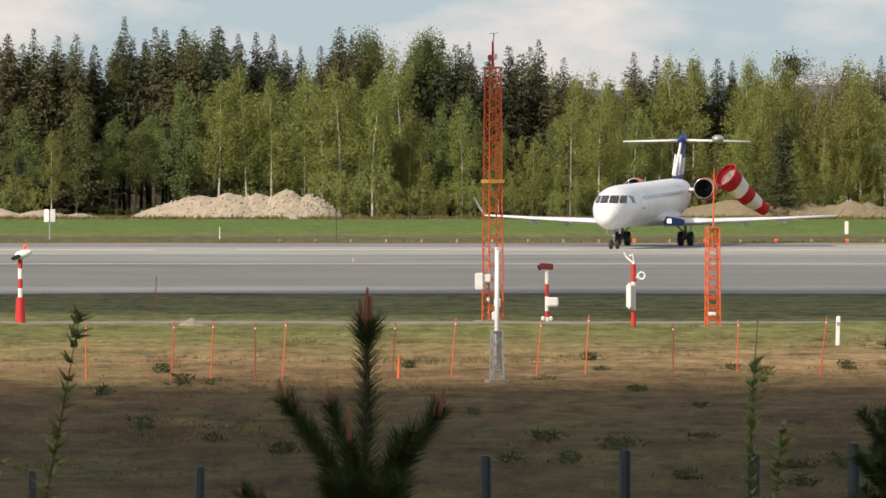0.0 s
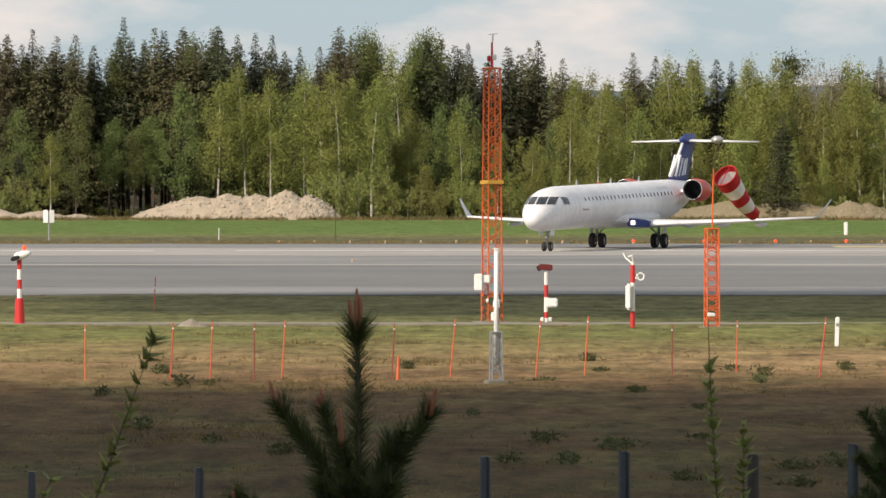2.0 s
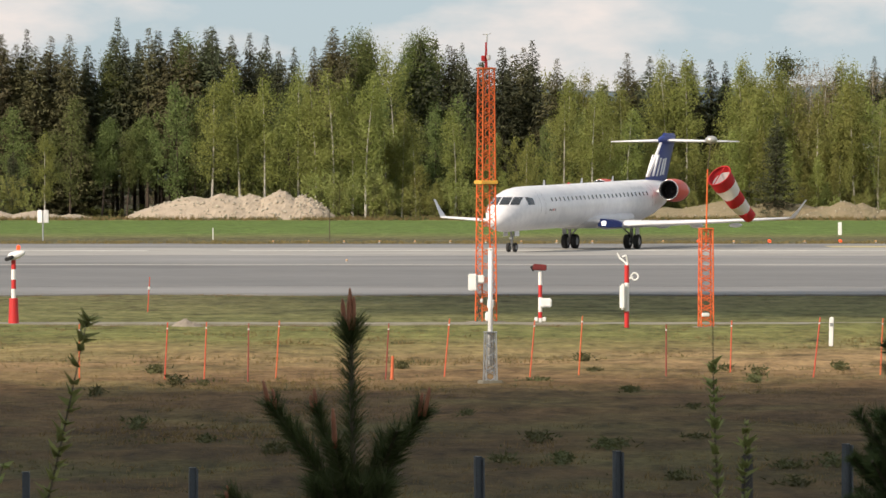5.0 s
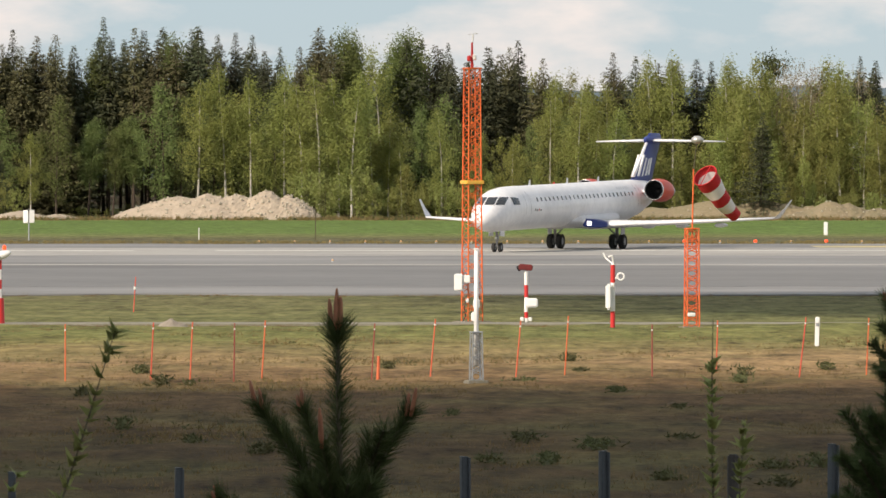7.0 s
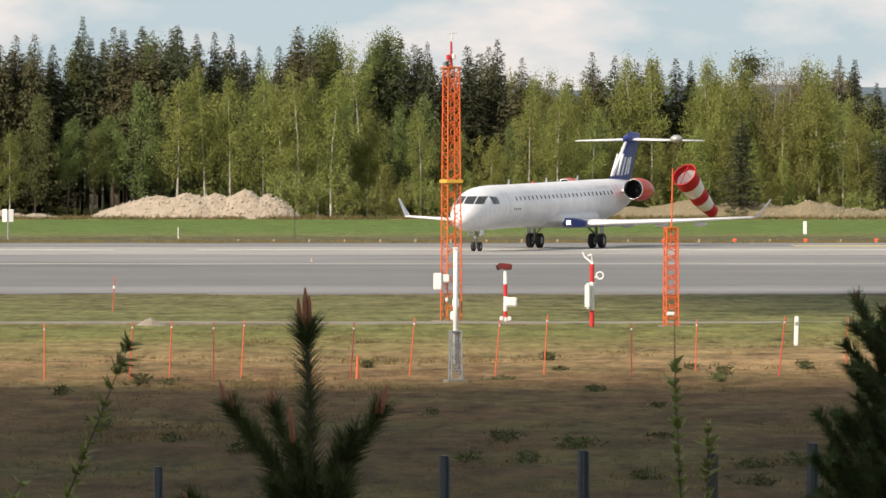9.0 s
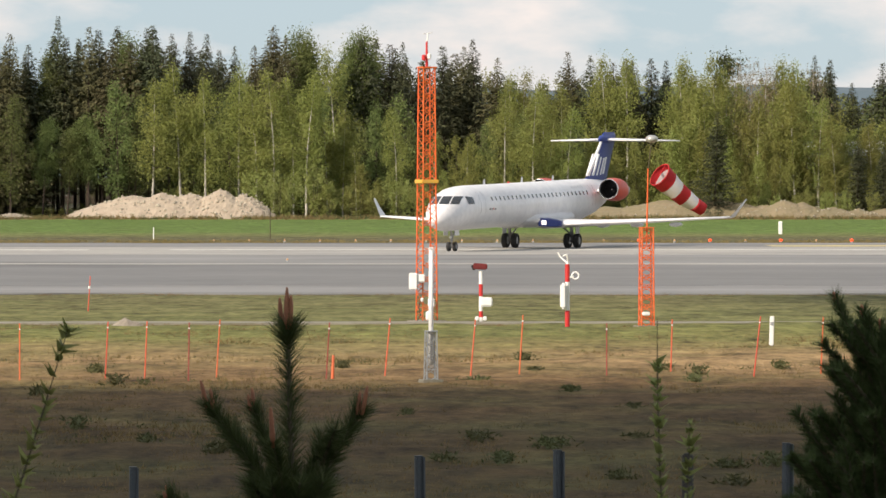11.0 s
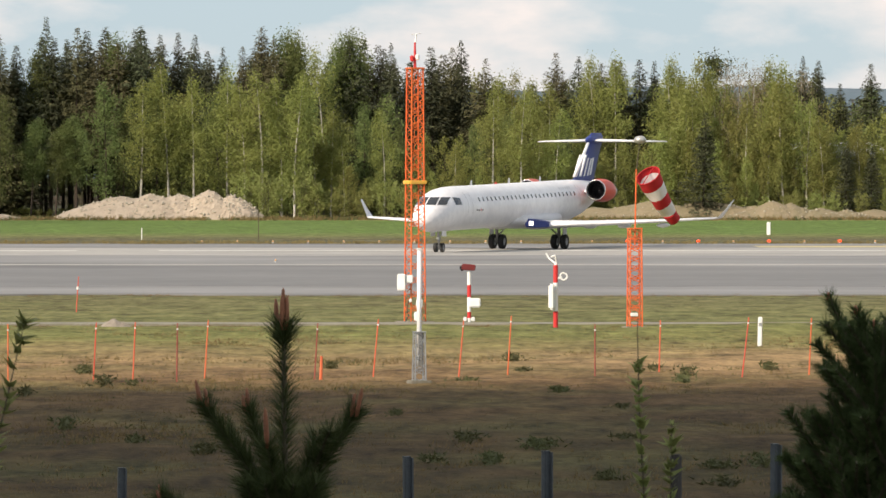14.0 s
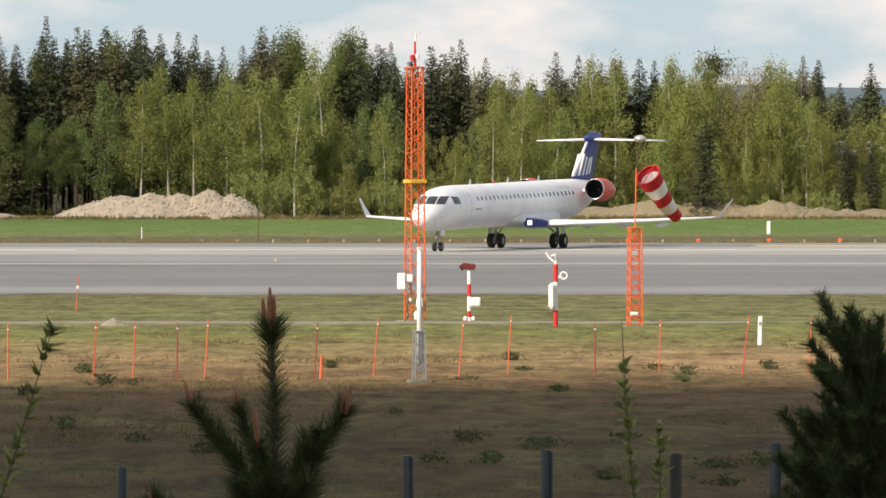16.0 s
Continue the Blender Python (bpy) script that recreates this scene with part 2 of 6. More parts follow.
def asphalt_mat():
    """Worn asphalt with lighter and darker lanes that run along the runway."""
    m = mat("worn_asphalt", (0.200, 0.197, 0.192), (0.148, 0.148, 0.147), rough=0.85, scale=0.05, fine=1.2, bump=0.3)
    n, l = m.node_tree.nodes, m.node_tree.links
    b = n["Principled BSDF"]
    src = b.inputs["Base Color"].links[0].from_socket
    co, mp, no = n.new("ShaderNodeTexCoord"), n.new("ShaderNodeMapping"), n.new("ShaderNodeTexNoise")
    mp.inputs["Scale"].default_value = (0.03, 0.06, 1)
    no.inputs["Scale"].default_value, no.inputs["Detail"].default_value, no.inputs["Roughness"].default_value = 1.0, 9, 0.62
    l.new(co.outputs["Object"], mp.inputs["Vector"])
    l.new(mp.outputs["Vector"], no.inputs["Vector"])
    vr, hs = n.new("ShaderNodeMapRange"), n.new("ShaderNodeHueSaturation")
    vr.inputs["From Min"].default_value, vr.inputs["From Max"].default_value = 0.3, 0.7
    vr.inputs["To Min"].default_value, vr.inputs["To Max"].default_value = 0.62, 1.36
    l.new(no.outputs["Fac"], vr.inputs["Value"])
    l.new(vr.outputs["Result"], hs.inputs["Value"])
    l.new(src, hs.inputs["Color"])
    l.new(hs.outputs["Color"], b.inputs["Base Color"])
    return m


M["ground"], M["asphalt"] = ground_mat(), asphalt_mat()
M["asphalt_light"] = mat("pale_worn_asphalt", (0.36, 0.345, 0.315), (0.225, 0.22, 0.208), rough=0.85, scale=0.09, fine=1.2, bump=0.2)
M["asphalt_dark"] = mat("rubber_stained_asphalt", (0.172, 0.170, 0.167), (0.122, 0.122, 0.122), rough=0.85, scale=0.08, fine=0.7, bump=0.2)
M["line_paint"] = mat("worn_white_line", (0.62, 0.61, 0.57), (0.3, 0.29, 0.27), rough=0.8, scale=0.3, fine=2.0, bump=0.1)
M["line_yellow"] = mat("worn_yellow_line", (0.5, 0.42, 0.2), (0.3, 0.27, 0.17), rough=0.8, scale=0.3, fine=2.0, bump=0.1)


# ---- building helpers ----
def part(name, bm, material, parent=None, label="", smooth=False):
    me = bpy.data.meshes.new(name)
    if isinstance(bm, tuple):
        me.from_pydata(bm[0], [], bm[1])
        me.update()
    else:
        bm.normal_update()
        bm.to_mesh(me)
        bm.free()
    me.materials.append(material)
    if smooth:
        me.polygons.foreach_set("use_smooth", [True] * len(me.polygons))
    ob = new(name, me)
    ob.parent = parent
    if label:
        tagged(ob, label)
    return ob


def thing(name, m, label, category, group="", kind=""):
    ob = new(name)
    ob.matrix_basis = m
    return tagged(ob, label, category, group, kind)


def box(bm, c, size, rz=0.0, ry=0.0, bevel=0.0):
    m = Matrix.Translation(c) @ Euler((0, radians(ry), radians(rz))).to_matrix().to_4x4() @ Matrix.Diagonal((*size, 1))
    vs = bmesh.ops.create_cube(bm, size=1, matrix=m)["verts"]
    if bevel:
        es = list({e for v in vs for e in v.link_edges})
        bmesh.ops.bevel(bm, geom=es, offset=bevel, segments=2, affect="EDGES")


def tube(bm, p0, p1, r0, r1=None, seg=8):
    p0, p1 = Vector(p0), Vector(p1)
    r1 = r0 if r1 is None else r1
    q = (p1 - p0).to_track_quat("Z", "Y")
    rings = []
    for p, r in ((p0, r0), (p1, r1)):
        rings.append([bm.verts.new(p + q @ Vector((r * math.cos(6.28319 * i / seg), r * math.sin(6.28319 * i / seg), 0))) for i in range(seg)])
    for i in range(seg):
        bm.faces.new((rings[0][i], rings[0][(i + 1) % seg], rings[1][(i + 1) % seg], rings[1][i]))
    bm.faces.new(rings[0][::-1])
    bm.faces.new(rings[1])


def loft(bm, rings, cap=True):
    made = [[bm.verts.new(p) for p in ring] for ring in rings]
    k = len(made[0])
    for a, c in zip(made, made[1:]):
        for i in range(k):
            bm.faces.new((a[i], a[(i + 1) % k], c[(i + 1) % k], c[i]))
    if cap:
        bm.faces.new(made[0][::-1])
        bm.faces.new(made[-1])


def turned(bm, profile, m=Matrix(), seg=24, cap=False):
    """A solid of revolution about the local x axis, profile rows of (x, radius)."""
    loft(bm, [[m @ Vector((x, r * math.cos(6.28319 * i / seg), r * math.sin(6.28319 * i / seg))) for i in range(seg)] for x, r in profile], cap)


# ---- ground, runway ----
def rise(y):
    """Height of the ground: flat airfield, climbing to a bank where the camera stands."""
    k = min(1.0, max(0.0, (80 - y) / 80))
    return 3.3 * k * k * (3 - 2 * k)


def build_ground():
    xs = [-2600, -900, -300, -120] + list(range(-80, -20, 4)) + [-20 + 0.5 * i for i in range(80)] + list(range(20, 81, 4)) + [120, 300, 900, 2600]
    ys = [-600, -200, -60, -20] + list(range(0, 96, 4)) + [96 + 0.6 * i for i in range(180)] + [204.5, 210, 230, 260, 300, 360, 420, 450, 480, 520, 560, 600, 640, 680, 760, 900, 1400, 2400, 4700]
    verts, faces = [], []
    for y in ys:
        for x in xs:
            bump = noise.noise(Vector((x * 0.12, y * 0.1, 0))) * 0.09 + noise.noise(Vector((x * 0.5, y * 0.3, 3))) * 0.05 + noise.noise(Vector((x * 1.1, y * 0.7, 5))) * 0.035
            edge = 1.0 if y < 204 else 0.0
            verts.append((x, y, rise(y) + bump * edge - (0.05 if y >= 204 else 0.0)))
    w = len(xs)
    for j in range(len(ys) - 1):
        for i in range(w - 1):
            faces.append((j * w + i, j * w + i + 1, (j + 1) * w + i + 1, (j + 1) * w + i))
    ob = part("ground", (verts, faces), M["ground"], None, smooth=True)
    tagged(ob, "dry brown and green airfield grass reaching the forest, near cloud shade painted in", "ground", kind="structure")


def slab(name, x0, x1, y0, y1, z0, z1, material, label, wob=0.0, step=6.0):
    """A flat slab whose long edges wander by wob."""
    n = max(1, int((x1 - x0) / step))
    bm = bmesh.new()
    rows = []
    for i in range(n + 1):
        x = x0 + (x1 - x0) * i / n
        a = noise.noise(Vector((x * 0.13, y0, 1))) * wob
        c = noise.noise(Vector((x * 0.17, y1, 7))) * wob
        rows.append([(x, y0 + a, z0), (x, y1 + c, z0), (x, y1 + c, z1), (x, y0 + a, z1)])
    loft(bm, rows)
    bmesh.ops.recalc_face_normals(bm, faces=bm.faces)
    return tagged(part(name, bm, material), label, name.split("_")[0], kind="structure")


def build_runway():
    slab("runway", -420, 420, 252, 424, -0.6, 0.0, M["asphalt"], "wide grey worn asphalt runway with pale lanes", wob=3.0, step=1.5)
    slab("runway_lane", -420, 420, 366, 402, -0.02, 0.006, M["asphalt_light"], "pale worn concrete lane along the runway", wob=2.5)
    slab("runway_lane_near", -420, 420, 329, 333, -0.02, 0.005, M["asphalt_light"], "pale worn lane along the runway", wob=1.5)
    slab("runway_lane_dark", -420, 420, 270, 318, -0.02, 0.005, M["asphalt_dark"], "darker rubber-stained lane along the runway", wob=6.0, step=3)
    slab("runway_line", -14, 60, 386.5, 389.5, -0.01, 0.011, M["line_paint"], "worn white painted runway side line", wob=0.3)
    slab("runway_line_far", -60, -19, 386, 389, -0.01, 0.011, M["line_paint"], "worn white painted runway side line", wob=0.3)
    slab("taxi_line", 24, 70, 404, 412, -0.01, 0.011, M["line_yellow"], "faded yellow taxiway marking", wob=0.8)
    slab("service_track", -200, 200, 203, 205, -0.4, 0.03, M["track"], "narrow pale gravel service track in the grass", wob=0.5, step=2)


build_ground()
build_runway()


# ---- the aircraft ----
# x forward, y to port, z up; origin on the ground between the main wheels
FUS = [(20.45, 0.02, 2.0), (20.4, 0.22, 2.01), (20.2, 0.48, 2.05), (19.8, 0.74, 2.12), (19.3, 0.95, 2.21), (18.7, 1.11, 2.33), (18.0, 1.23, 2.45),
       (17.2, 1.30, 2.54), (16.2, 1.33, 2.6), (15.0, 1.345, 2.63), (10, 1.345, 2.7), (5, 1.345, 2.78), (0, 1.345, 2.86), (-4.5, 1.345, 2.94), (-7, 1.3, 3.02),
       (-9.0, 1.16, 3.18), (-11, 0.92, 3.4), (-12.8, 0.62, 3.62), (-14.2, 0.34, 3.8), (-15.0, 0.12, 3.9)]


def section(x):
    """Radius and centre height of the fuselage at station x."""
    for (x1, r1, z1), (x0, r0, z0) in zip(FUS, FUS[1:]):
        if x0 <= x <= x1:
            k = (x - x0) / (x1 - x0)
            return r0 + (r1 - r0) * k, z0 + (z1 - z0) * k
    return FUS[-1][1], FUS[-1][2]


def nose_station(y, z):
    """The station at which the nose's skin passes through (y, z)."""
    lo, hi = 15.0, 20.5
    for _ in range(40):
        x = (lo + hi) / 2
        r, zc = section(x)
        if math.hypot(y, z - zc) < r:
            lo = x
        else:
            hi = x
    return lo


def fus_at(x, a, out=0.0):
    """A point on the fuselage skin at station x and angle a from the top (degrees, to port)."""
    r, z = section(x)
    t = radians(a)
    return Vector((x, (r + out) * math.sin(t), z + (r + out) * math.cos(t)))


def patch(bm, x0, x1, a0, a1, out=0.012, nx=2, na=3, slant=0.0):
    """A pane that follows the skin, with its edges turned in."""
    grid = [[bm.verts.new(fus_at(x0 + (x1 - x0) * i / nx + slant * j / na, a0 + (a1 - a0) * j / na, out)) for j in range(na + 1)] for i in range(nx + 1)]
    for i in range(nx):
        for j in range(na):
            bm.faces.new((grid[i][j], grid[i + 1][j], grid[i + 1][j + 1], grid[i][j + 1]))


def foil(p, chord, thick, k=10):
    """An upright wing section at p, leading edge first, as a ring in the x-z plane."""
    up = [(c, thick * 2.97 * (math.sqrt(c) * 0.5 - c * 0.22 - c * c * 0.28)) for c in [(i / k) ** 1.6 for i in range(k + 1)]]
    ring = [(p[0] - c * chord, p[1], p[2] + t * chord) for c, t in up] + [(p[0] - c * chord, p[1], p[2] - t * chord * 0.6) for c, t in up[-2:0:-1]]
    return [Vector(q) for q in ring]


def build_wheel(parent, name, x, y, r, w):
    wheel = new(name)
    wheel.parent = parent
    wheel.matrix_basis = pose(x, y, r)
    rot = Matrix.Rotation(radians(90), 4, "Z")
    bm = bmesh.new()
    turned(bm, [(-w * 0.38, r * 0.55), (-w * 0.5, r * 0.62), (-w * 0.5, r * 0.85), (-w * 0.36, r * 0.97), (0, r), (w * 0.36, r * 0.97), (w * 0.5, r * 0.85), (w * 0.5, r * 0.62), (w * 0.38, r * 0.55)], rot, 28, True)
    part("tyre", bm, M["tyre"], wheel, smooth=False)
    bm = bmesh.new()
    turned(bm, [(-w * 0.42, r * 0.1), (-w * 0.42, r * 0.5), (w * 0.42, r * 0.5), (w * 0.42, r * 0.1)], rot, 16, True)
    for i in range(5):
        a = 6.28319 * i / 5
        for sd in (-1, 1):
            box(bm, (math.cos(a) * r * 0.33, sd * w * 0.43, math.sin(a) * r * 0.33), (r * 0.12, w * 0.08, r * 0.12))
    part("rim", bm, M["steel"], wheel)
    return wheel


def build_aircraft():
    ac = thing("airliner", pose(8.9, 396, 0, 0, 0, 250.5), "white T-tail regional jet with navy fin and red engines", "aircraft")
    bm = bmesh.new()
    stations = sorted({x for x, r, z in FUS}, reverse=True)
    loft(bm, [[fus_at(x, 360 * i / 40) for i in range(40)] for x in stations])
    part("fuselage", bm, M["white_paint"], ac, "glossy white fuselage", smooth=True)
    # cockpit panes: front, quarter and side on each hand
    for side in (1, -1):
        for y0, y1, x0, x1 in ((0.04, 0.56, None, None), (0.62, 0.97, None, None), (None, None, 17.66, 16.7)):
            bm = bmesh.new()
            grid = []
            for i in range(5):
                col = []
                for j in range(4):
                    u, z = i / 4, 2.86 + 0.46 * j / 3 - (0.05 * i / 4 * j / 3 if y0 is None else 0)
                    if y0 is None:
                        x = x0 + (x1 - x0) * u
                    else:
                        x = nose_station((y0 + (y1 - y0) * u) * (1 - 0.05 * j / 3), z)
                    r, zc = section(x)
                    p = Vector((x, side * math.sqrt(max(0.0, r * r - (z - zc) ** 2)), z))
                    nrm = Vector((0.25, p.y, z - zc)).normalized()
                    col.append(bm.verts.new(p + nrm * 0.016))
                grid.append(col)
            for i in range(4):
                for j in range(3):
                    bm.faces.new((grid[i][j], grid[i + 1][j], grid[i + 1][j + 1], grid[i][j + 1]))
            bmesh.ops.recalc_face_normals(bm, faces=bm.faces)
            part("cockpit_window", bm, M["glass"], ac, "dark cockpit pane")
    for side in (1, -1):
        x = 13.4
        while x > -6.0:
            bm = bmesh.new()
            patch(bm, x - 0.11, x + 0.11, side * 62, side * 73, 0.012, 1, 2)
            part("cabin_window", bm, M["glass"], ac)
            x -= 0.79
        for xd, wd in ((15.2, 0.84), (-6.9, 0.7)):
            for xe in (xd - wd / 2, xd + wd / 2):
                bm = bmesh.new()
                patch(bm, xe - 0.02, xe + 0.02, side * 42, side * 104, 0.006, 1, 8)
                part("door_seam", bm, M["steel"], ac)
        # unreadable small writing behind the flight deck, and a faint title near the tail
        for i, (xb, ab) in enumerate(((13.9, 92), (13.55, 93), (13.2, 92), (12.85, 93))):
            bm = bmesh.new()
            patch(bm, xb, xb + 0.2, side * ab, side * (ab + 5), 0.006, 1, 1)
            part("small_writing", bm, M["dark"] if i != 2 else M["red"], ac)
        for i in range(6):
            bm = bmesh.new()
            patch(bm, -3.2 - i * 0.42, -2.95 - i * 0.42, side * 44, side * 52, 0.006, 1, 1)
            part("title_bar", bm, M["wing_grey"], ac)
    # wing-to-body fairing
    bm = bmesh.new()
    ring = lambda x, w, z0, z1: [Vector((x, w * math.cos(6.28319 * i / 20), (z0 + z1) / 2 + (z1 - z0) / 2 * math.sin(6.28319 * i / 20))) for i in range(20)]
    loft(bm, [ring(6.8, 0.2, 1.75, 2.0), ring(6.0, 0.9, 1.5, 2.2), ring(4.6, 1.4, 1.32, 2.4), ring(0, 1.5, 1.28, 2.5), ring(-2.5, 1.4, 1.4, 2.5), ring(-4.2, 0.8, 1.65, 2.4), ring(-5.0, 0.2, 1.9, 2.2)])
    part("belly_fairing", bm, M["wing_grey"], ac, "pale grey belly fairing", smooth=True)
    for side in (1, -1):
        # glove at the wing root, navy with a bright landing lamp
        bm = bmesh.new()
        sec = [(4.55, 1.25, 1.42, 1.95), (4.4, 1.55, 1.38, 1.9), (3.9, 2.1, 1.36, 1.8), (3.5, 2.45, 1.4, 1.72)]
        loft(bm, [[Vector((xf, side * yw, za)), Vector((xf - 1.6, side * yw, za)), Vector((xf - 1.6, side * yw, zb)), Vector((xf, side * yw, zb))] for xf, yw, za, zb in sec])
        bmesh.ops.recalc_face_normals(bm, faces=bm.faces)
        bmesh.ops.bevel(bm, geom=list(bm.edges), offset=0.05, segments=2, affect="EDGES")
        part("wing_glove", bm, M["navy"], ac, "navy wing root glove", smooth=False)
        bm = bmesh.new()
        turned(bm, [(-0.1, 0.2), (0.03, 0.19), (0.06, 0.12)], Matrix.Translation((4.40, side * 1.62, 1.64)) @ Euler((radians(45), 0, side * 0.5)).to_matrix().to_4x4(), 4, True)
        part("landing_light", bm, M["landing_light"], ac, "lit square landing lamp")
        # wing
        bm = bmesh.new()
        loft(bm, [foil((4.5, side * 1.2, 1.48), 6.0, 0.12), foil((2.0, side * 3.9, 1.56), 3.9, 0.115), foil((-0.3, side * 8.0, 1.74), 2.5, 0.10), foil((-2.15, side * 11.55, 1.93), 1.5, 0.095)])
        bmesh.ops.recalc_face_normals(bm, faces=bm.faces)
        wing = part("wing", bm, M["white_paint"], ac, "long white swept wing", smooth=True)
        for yk, xk in ((3.6, -1.6), (5.9, -1.4), (8.2, -2.2)):
            bm = bmesh.new()
            turned(bm, [(1.5, 0.02), (1.0, 0.12), (0, 0.16), (-0.9, 0.1), (-1.4, 0.01)], Matrix.Translation((xk, side * yk, 1.36 + 0.05 * yk / 3)), 12, True)
            part("flap_fairing", bm, M["wing_grey"], wing)
        bm = bmesh.new()
        rings = []
        for k, (dx, dy, dz, ch) in enumerate(((0, 0, 0, 1.5), (-0.3, 0.12, 0.07, 1.15), (-0.75, 0.48, 0.56, 0.65), (-1.15, 0.86, 1.15, 0.36))):
            base = foil((0, 0, 0), ch, 0.08)
            q = Matrix.Rotation(-side * (0 if k == 0 else radians(55)), 4, "X")
            rings.append([q @ v + Vector((-2.15 + dx, side * (11.55 + dy), 1.93 + dz)) for v in base])
        loft(bm, rings)
        bmesh.ops.recalc_face_normals(bm, faces=bm.faces)
        part("winglet", bm, M["wing_grey"], wing, "upturned winglet", smooth=True)
        # engine
        em = Matrix.Translation((-9.3, side * 2.32, 3.62)) @ Euler((0, radians(-1.5), 0)).to_matrix().to_4x4()
        bm = bmesh.new()
        turned(bm, [(2.62, 0.66), (2.25, 0.715), (1.6, 0.74), (0.9, 0.72), (0.35, 0.64), (0.35, 0.58), (0.9, 0.6)], em, 36)
        eng = part("engine_cowling", bm, M["engine_red"], ac, "glossy orange-red engine cowling", smooth=True)
        bm = bmesh.new()
        turned(bm, [(2.62, 0.66), (2.68, 0.647), (2.70, 0.63), (2.69, 0.612), (2.62, 0.6), (2.4, 0.585)], em, 36)
        part("intake_lip", bm, M["lip"], eng, "bare metal intake lip", smooth=True)
        bm = bmesh.new()
        turned(bm, [(2.4, 0.585), (2.0, 0.595), (1.5, 0.595), (1.45, 0.0)], em, 36)
        part("intake_duct", bm, M["dark"], eng, "dark intake duct", smooth=False)
        bm = bmesh.new()
        for i in range(20):
            a = 6.28319 * i / 20
            c = Vector((1.58, 0.38 * math.cos(a), 0.38 * math.sin(a)))
            mm = em @ Matrix.Translation(c) @ Matrix.Rotation(a, 4, "X") @ Matrix.Rotation(radians(35), 4, "Y") @ Matrix.Diagonal((0.02, 0.40, 0.11, 1))
            bmesh.ops.create_cube(bm, size=1, matrix=mm)
        part("fan", bm, M["fan"], eng, "dark fan blades")
        bm = bmesh.new()
        turned(bm, [(2.0, 0.01), (1.85, 0.1), (1.6, 0.18), (1.5, 0.2)], em, 20, True)
        part("spinner", bm, M["fan"], eng, smooth=True)
        bm = bmesh.new()
        turned(bm, [(0.6, 0.5), (0.0, 0.46), (-0.7, 0.38), (-1.0, 0.2), (-1.5, 0.02)], em, 24, True)
        part("exhaust_cone", bm, M["steel"], eng, smooth=True)
        bm = bmesh.new()
        loft(bm, [foil((-7.7, side * 0.9, 3.5), 3.0, 0.12), foil((-7.9, side * 1.75, 3.6), 2.7, 0.12)])
        bmesh.ops.recalc_face_normals(bm, faces=bm.faces)
        part("pylon", bm, M["white_paint"], ac, smooth=True)
        # tailplane
        bm = bmesh.new()
        loft(bm, [foil((-12.7, side * 0.02, 6.85), 2.6, 0.1), foil((-14.85, side * 4.27, 6.80), 1.15, 0.09)])
        bmesh.ops.recalc_face_normals(bm, faces=bm.faces)
        part("tailplane", bm, M["white_paint"], ac, "white tailplane on top of the fin", smooth=True)
    # fin
    def fin_ring(x, z, chord, thick):
        return [Vector((q.x, q.z, z)) for q in foil((x, 0, 0), chord, thick)]

    bm = bmesh.new()
    loft(bm, [fin_ring(-7.6, 4.0, 5.6, 0.06), fin_ring(-9.3, 4.45, 4.3, 0.09), fin_ring(-11.0, 5.75, 3.5, 0.1), fin_ring(-12.4, 6.85, 2.95, 0.1), fin_ring(-12.5, 7.15, 2.95, 0.1), fin_ring(-12.95, 7.36, 2.2, 0.09)])
    bmesh.ops.recalc_face_normals(bm, faces=bm.faces)
    fin = part("fin", bm, M["navy"], ac, "navy fin with a plain white emblem", smooth=True)
    bm = bmesh.new()
    turned(bm, [(-11.95, 0.02), (-12.1, 0.12), (-12.5, 0.26), (-13.6, 0.3), (-14.9, 0.2), (-15.6, 0.03)], Matrix.Translation((0, 0, 6.9)), 16, True)
    part("tail_bullet", bm, M["navy"], fin, smooth=True)
    # white leading strip and emblem strokes of the fin
    bm = bmesh.new()
    loft(bm, [fin_ring(-9.2, 4.5, 0.62, 0.42), fin_ring(-10.86, 5.75, 0.52, 0.42), fin_ring(-12.15, 6.75, 0.42, 0.42)])
    bmesh.ops.recalc_face_normals(bm, faces=bm.faces)
    part("fin_leading_edge", bm, M["white_paint"], fin, "white leading edge strip", smooth=True)
    for side in (1, -1):
        for x0, z0, x1, z1, w in ((-10.0, 4.55, -11.3, 5.95, 0.30), (-10.75, 4.55, -11.75, 5.75, 0.24), (-11.5, 4.6, -12.35, 5.7, 0.26), (-12.1, 4.65, -12.8, 5.75, 0.22)):
            bm = bmesh.new()
            a, c = Vector((x0, side * 0.21, z0)), Vector((x1, side * 0.19, z1))
            flat = abs(z1 - z0) < 0.3
            wv = Vector((0, 0, w / 2)) if flat else Vector((w / 2, 0, 0))
            dv = Vector((0, 0.03 * side, 0))
            loft(bm, [[a - wv - dv * 2, a + wv - dv * 2, a + wv + dv, a - wv + dv], [c - wv - dv * 2, c + wv - dv * 2, c + wv + dv, c - wv + dv]])
            bmesh.ops.recalc_face_normals(bm, faces=bm.faces)
            part("emblem_stroke", bm, M["white_paint"], fin, "white emblem stroke")
    # undercarriage
    wheels = []
    for side in (1, -1):
        bm = bmesh.new()
        tube(bm, (0.25, side * 2.05, 1.5), (0, side * 2.06, 0.5), 0.11, 0.09, 12)
        tube(bm, (0, side * 1.6, 0.46), (0, side * 2.5, 0.46), 0.07, 0.07, 10)
        tube(bm, (0.3, side * 1.3, 1.5), (0.02, side * 2.0, 0.85), 0.05, 0.05, 8)
        part("main_gear_leg", bm, M["steel"], ac)
        bm = bmesh.new()
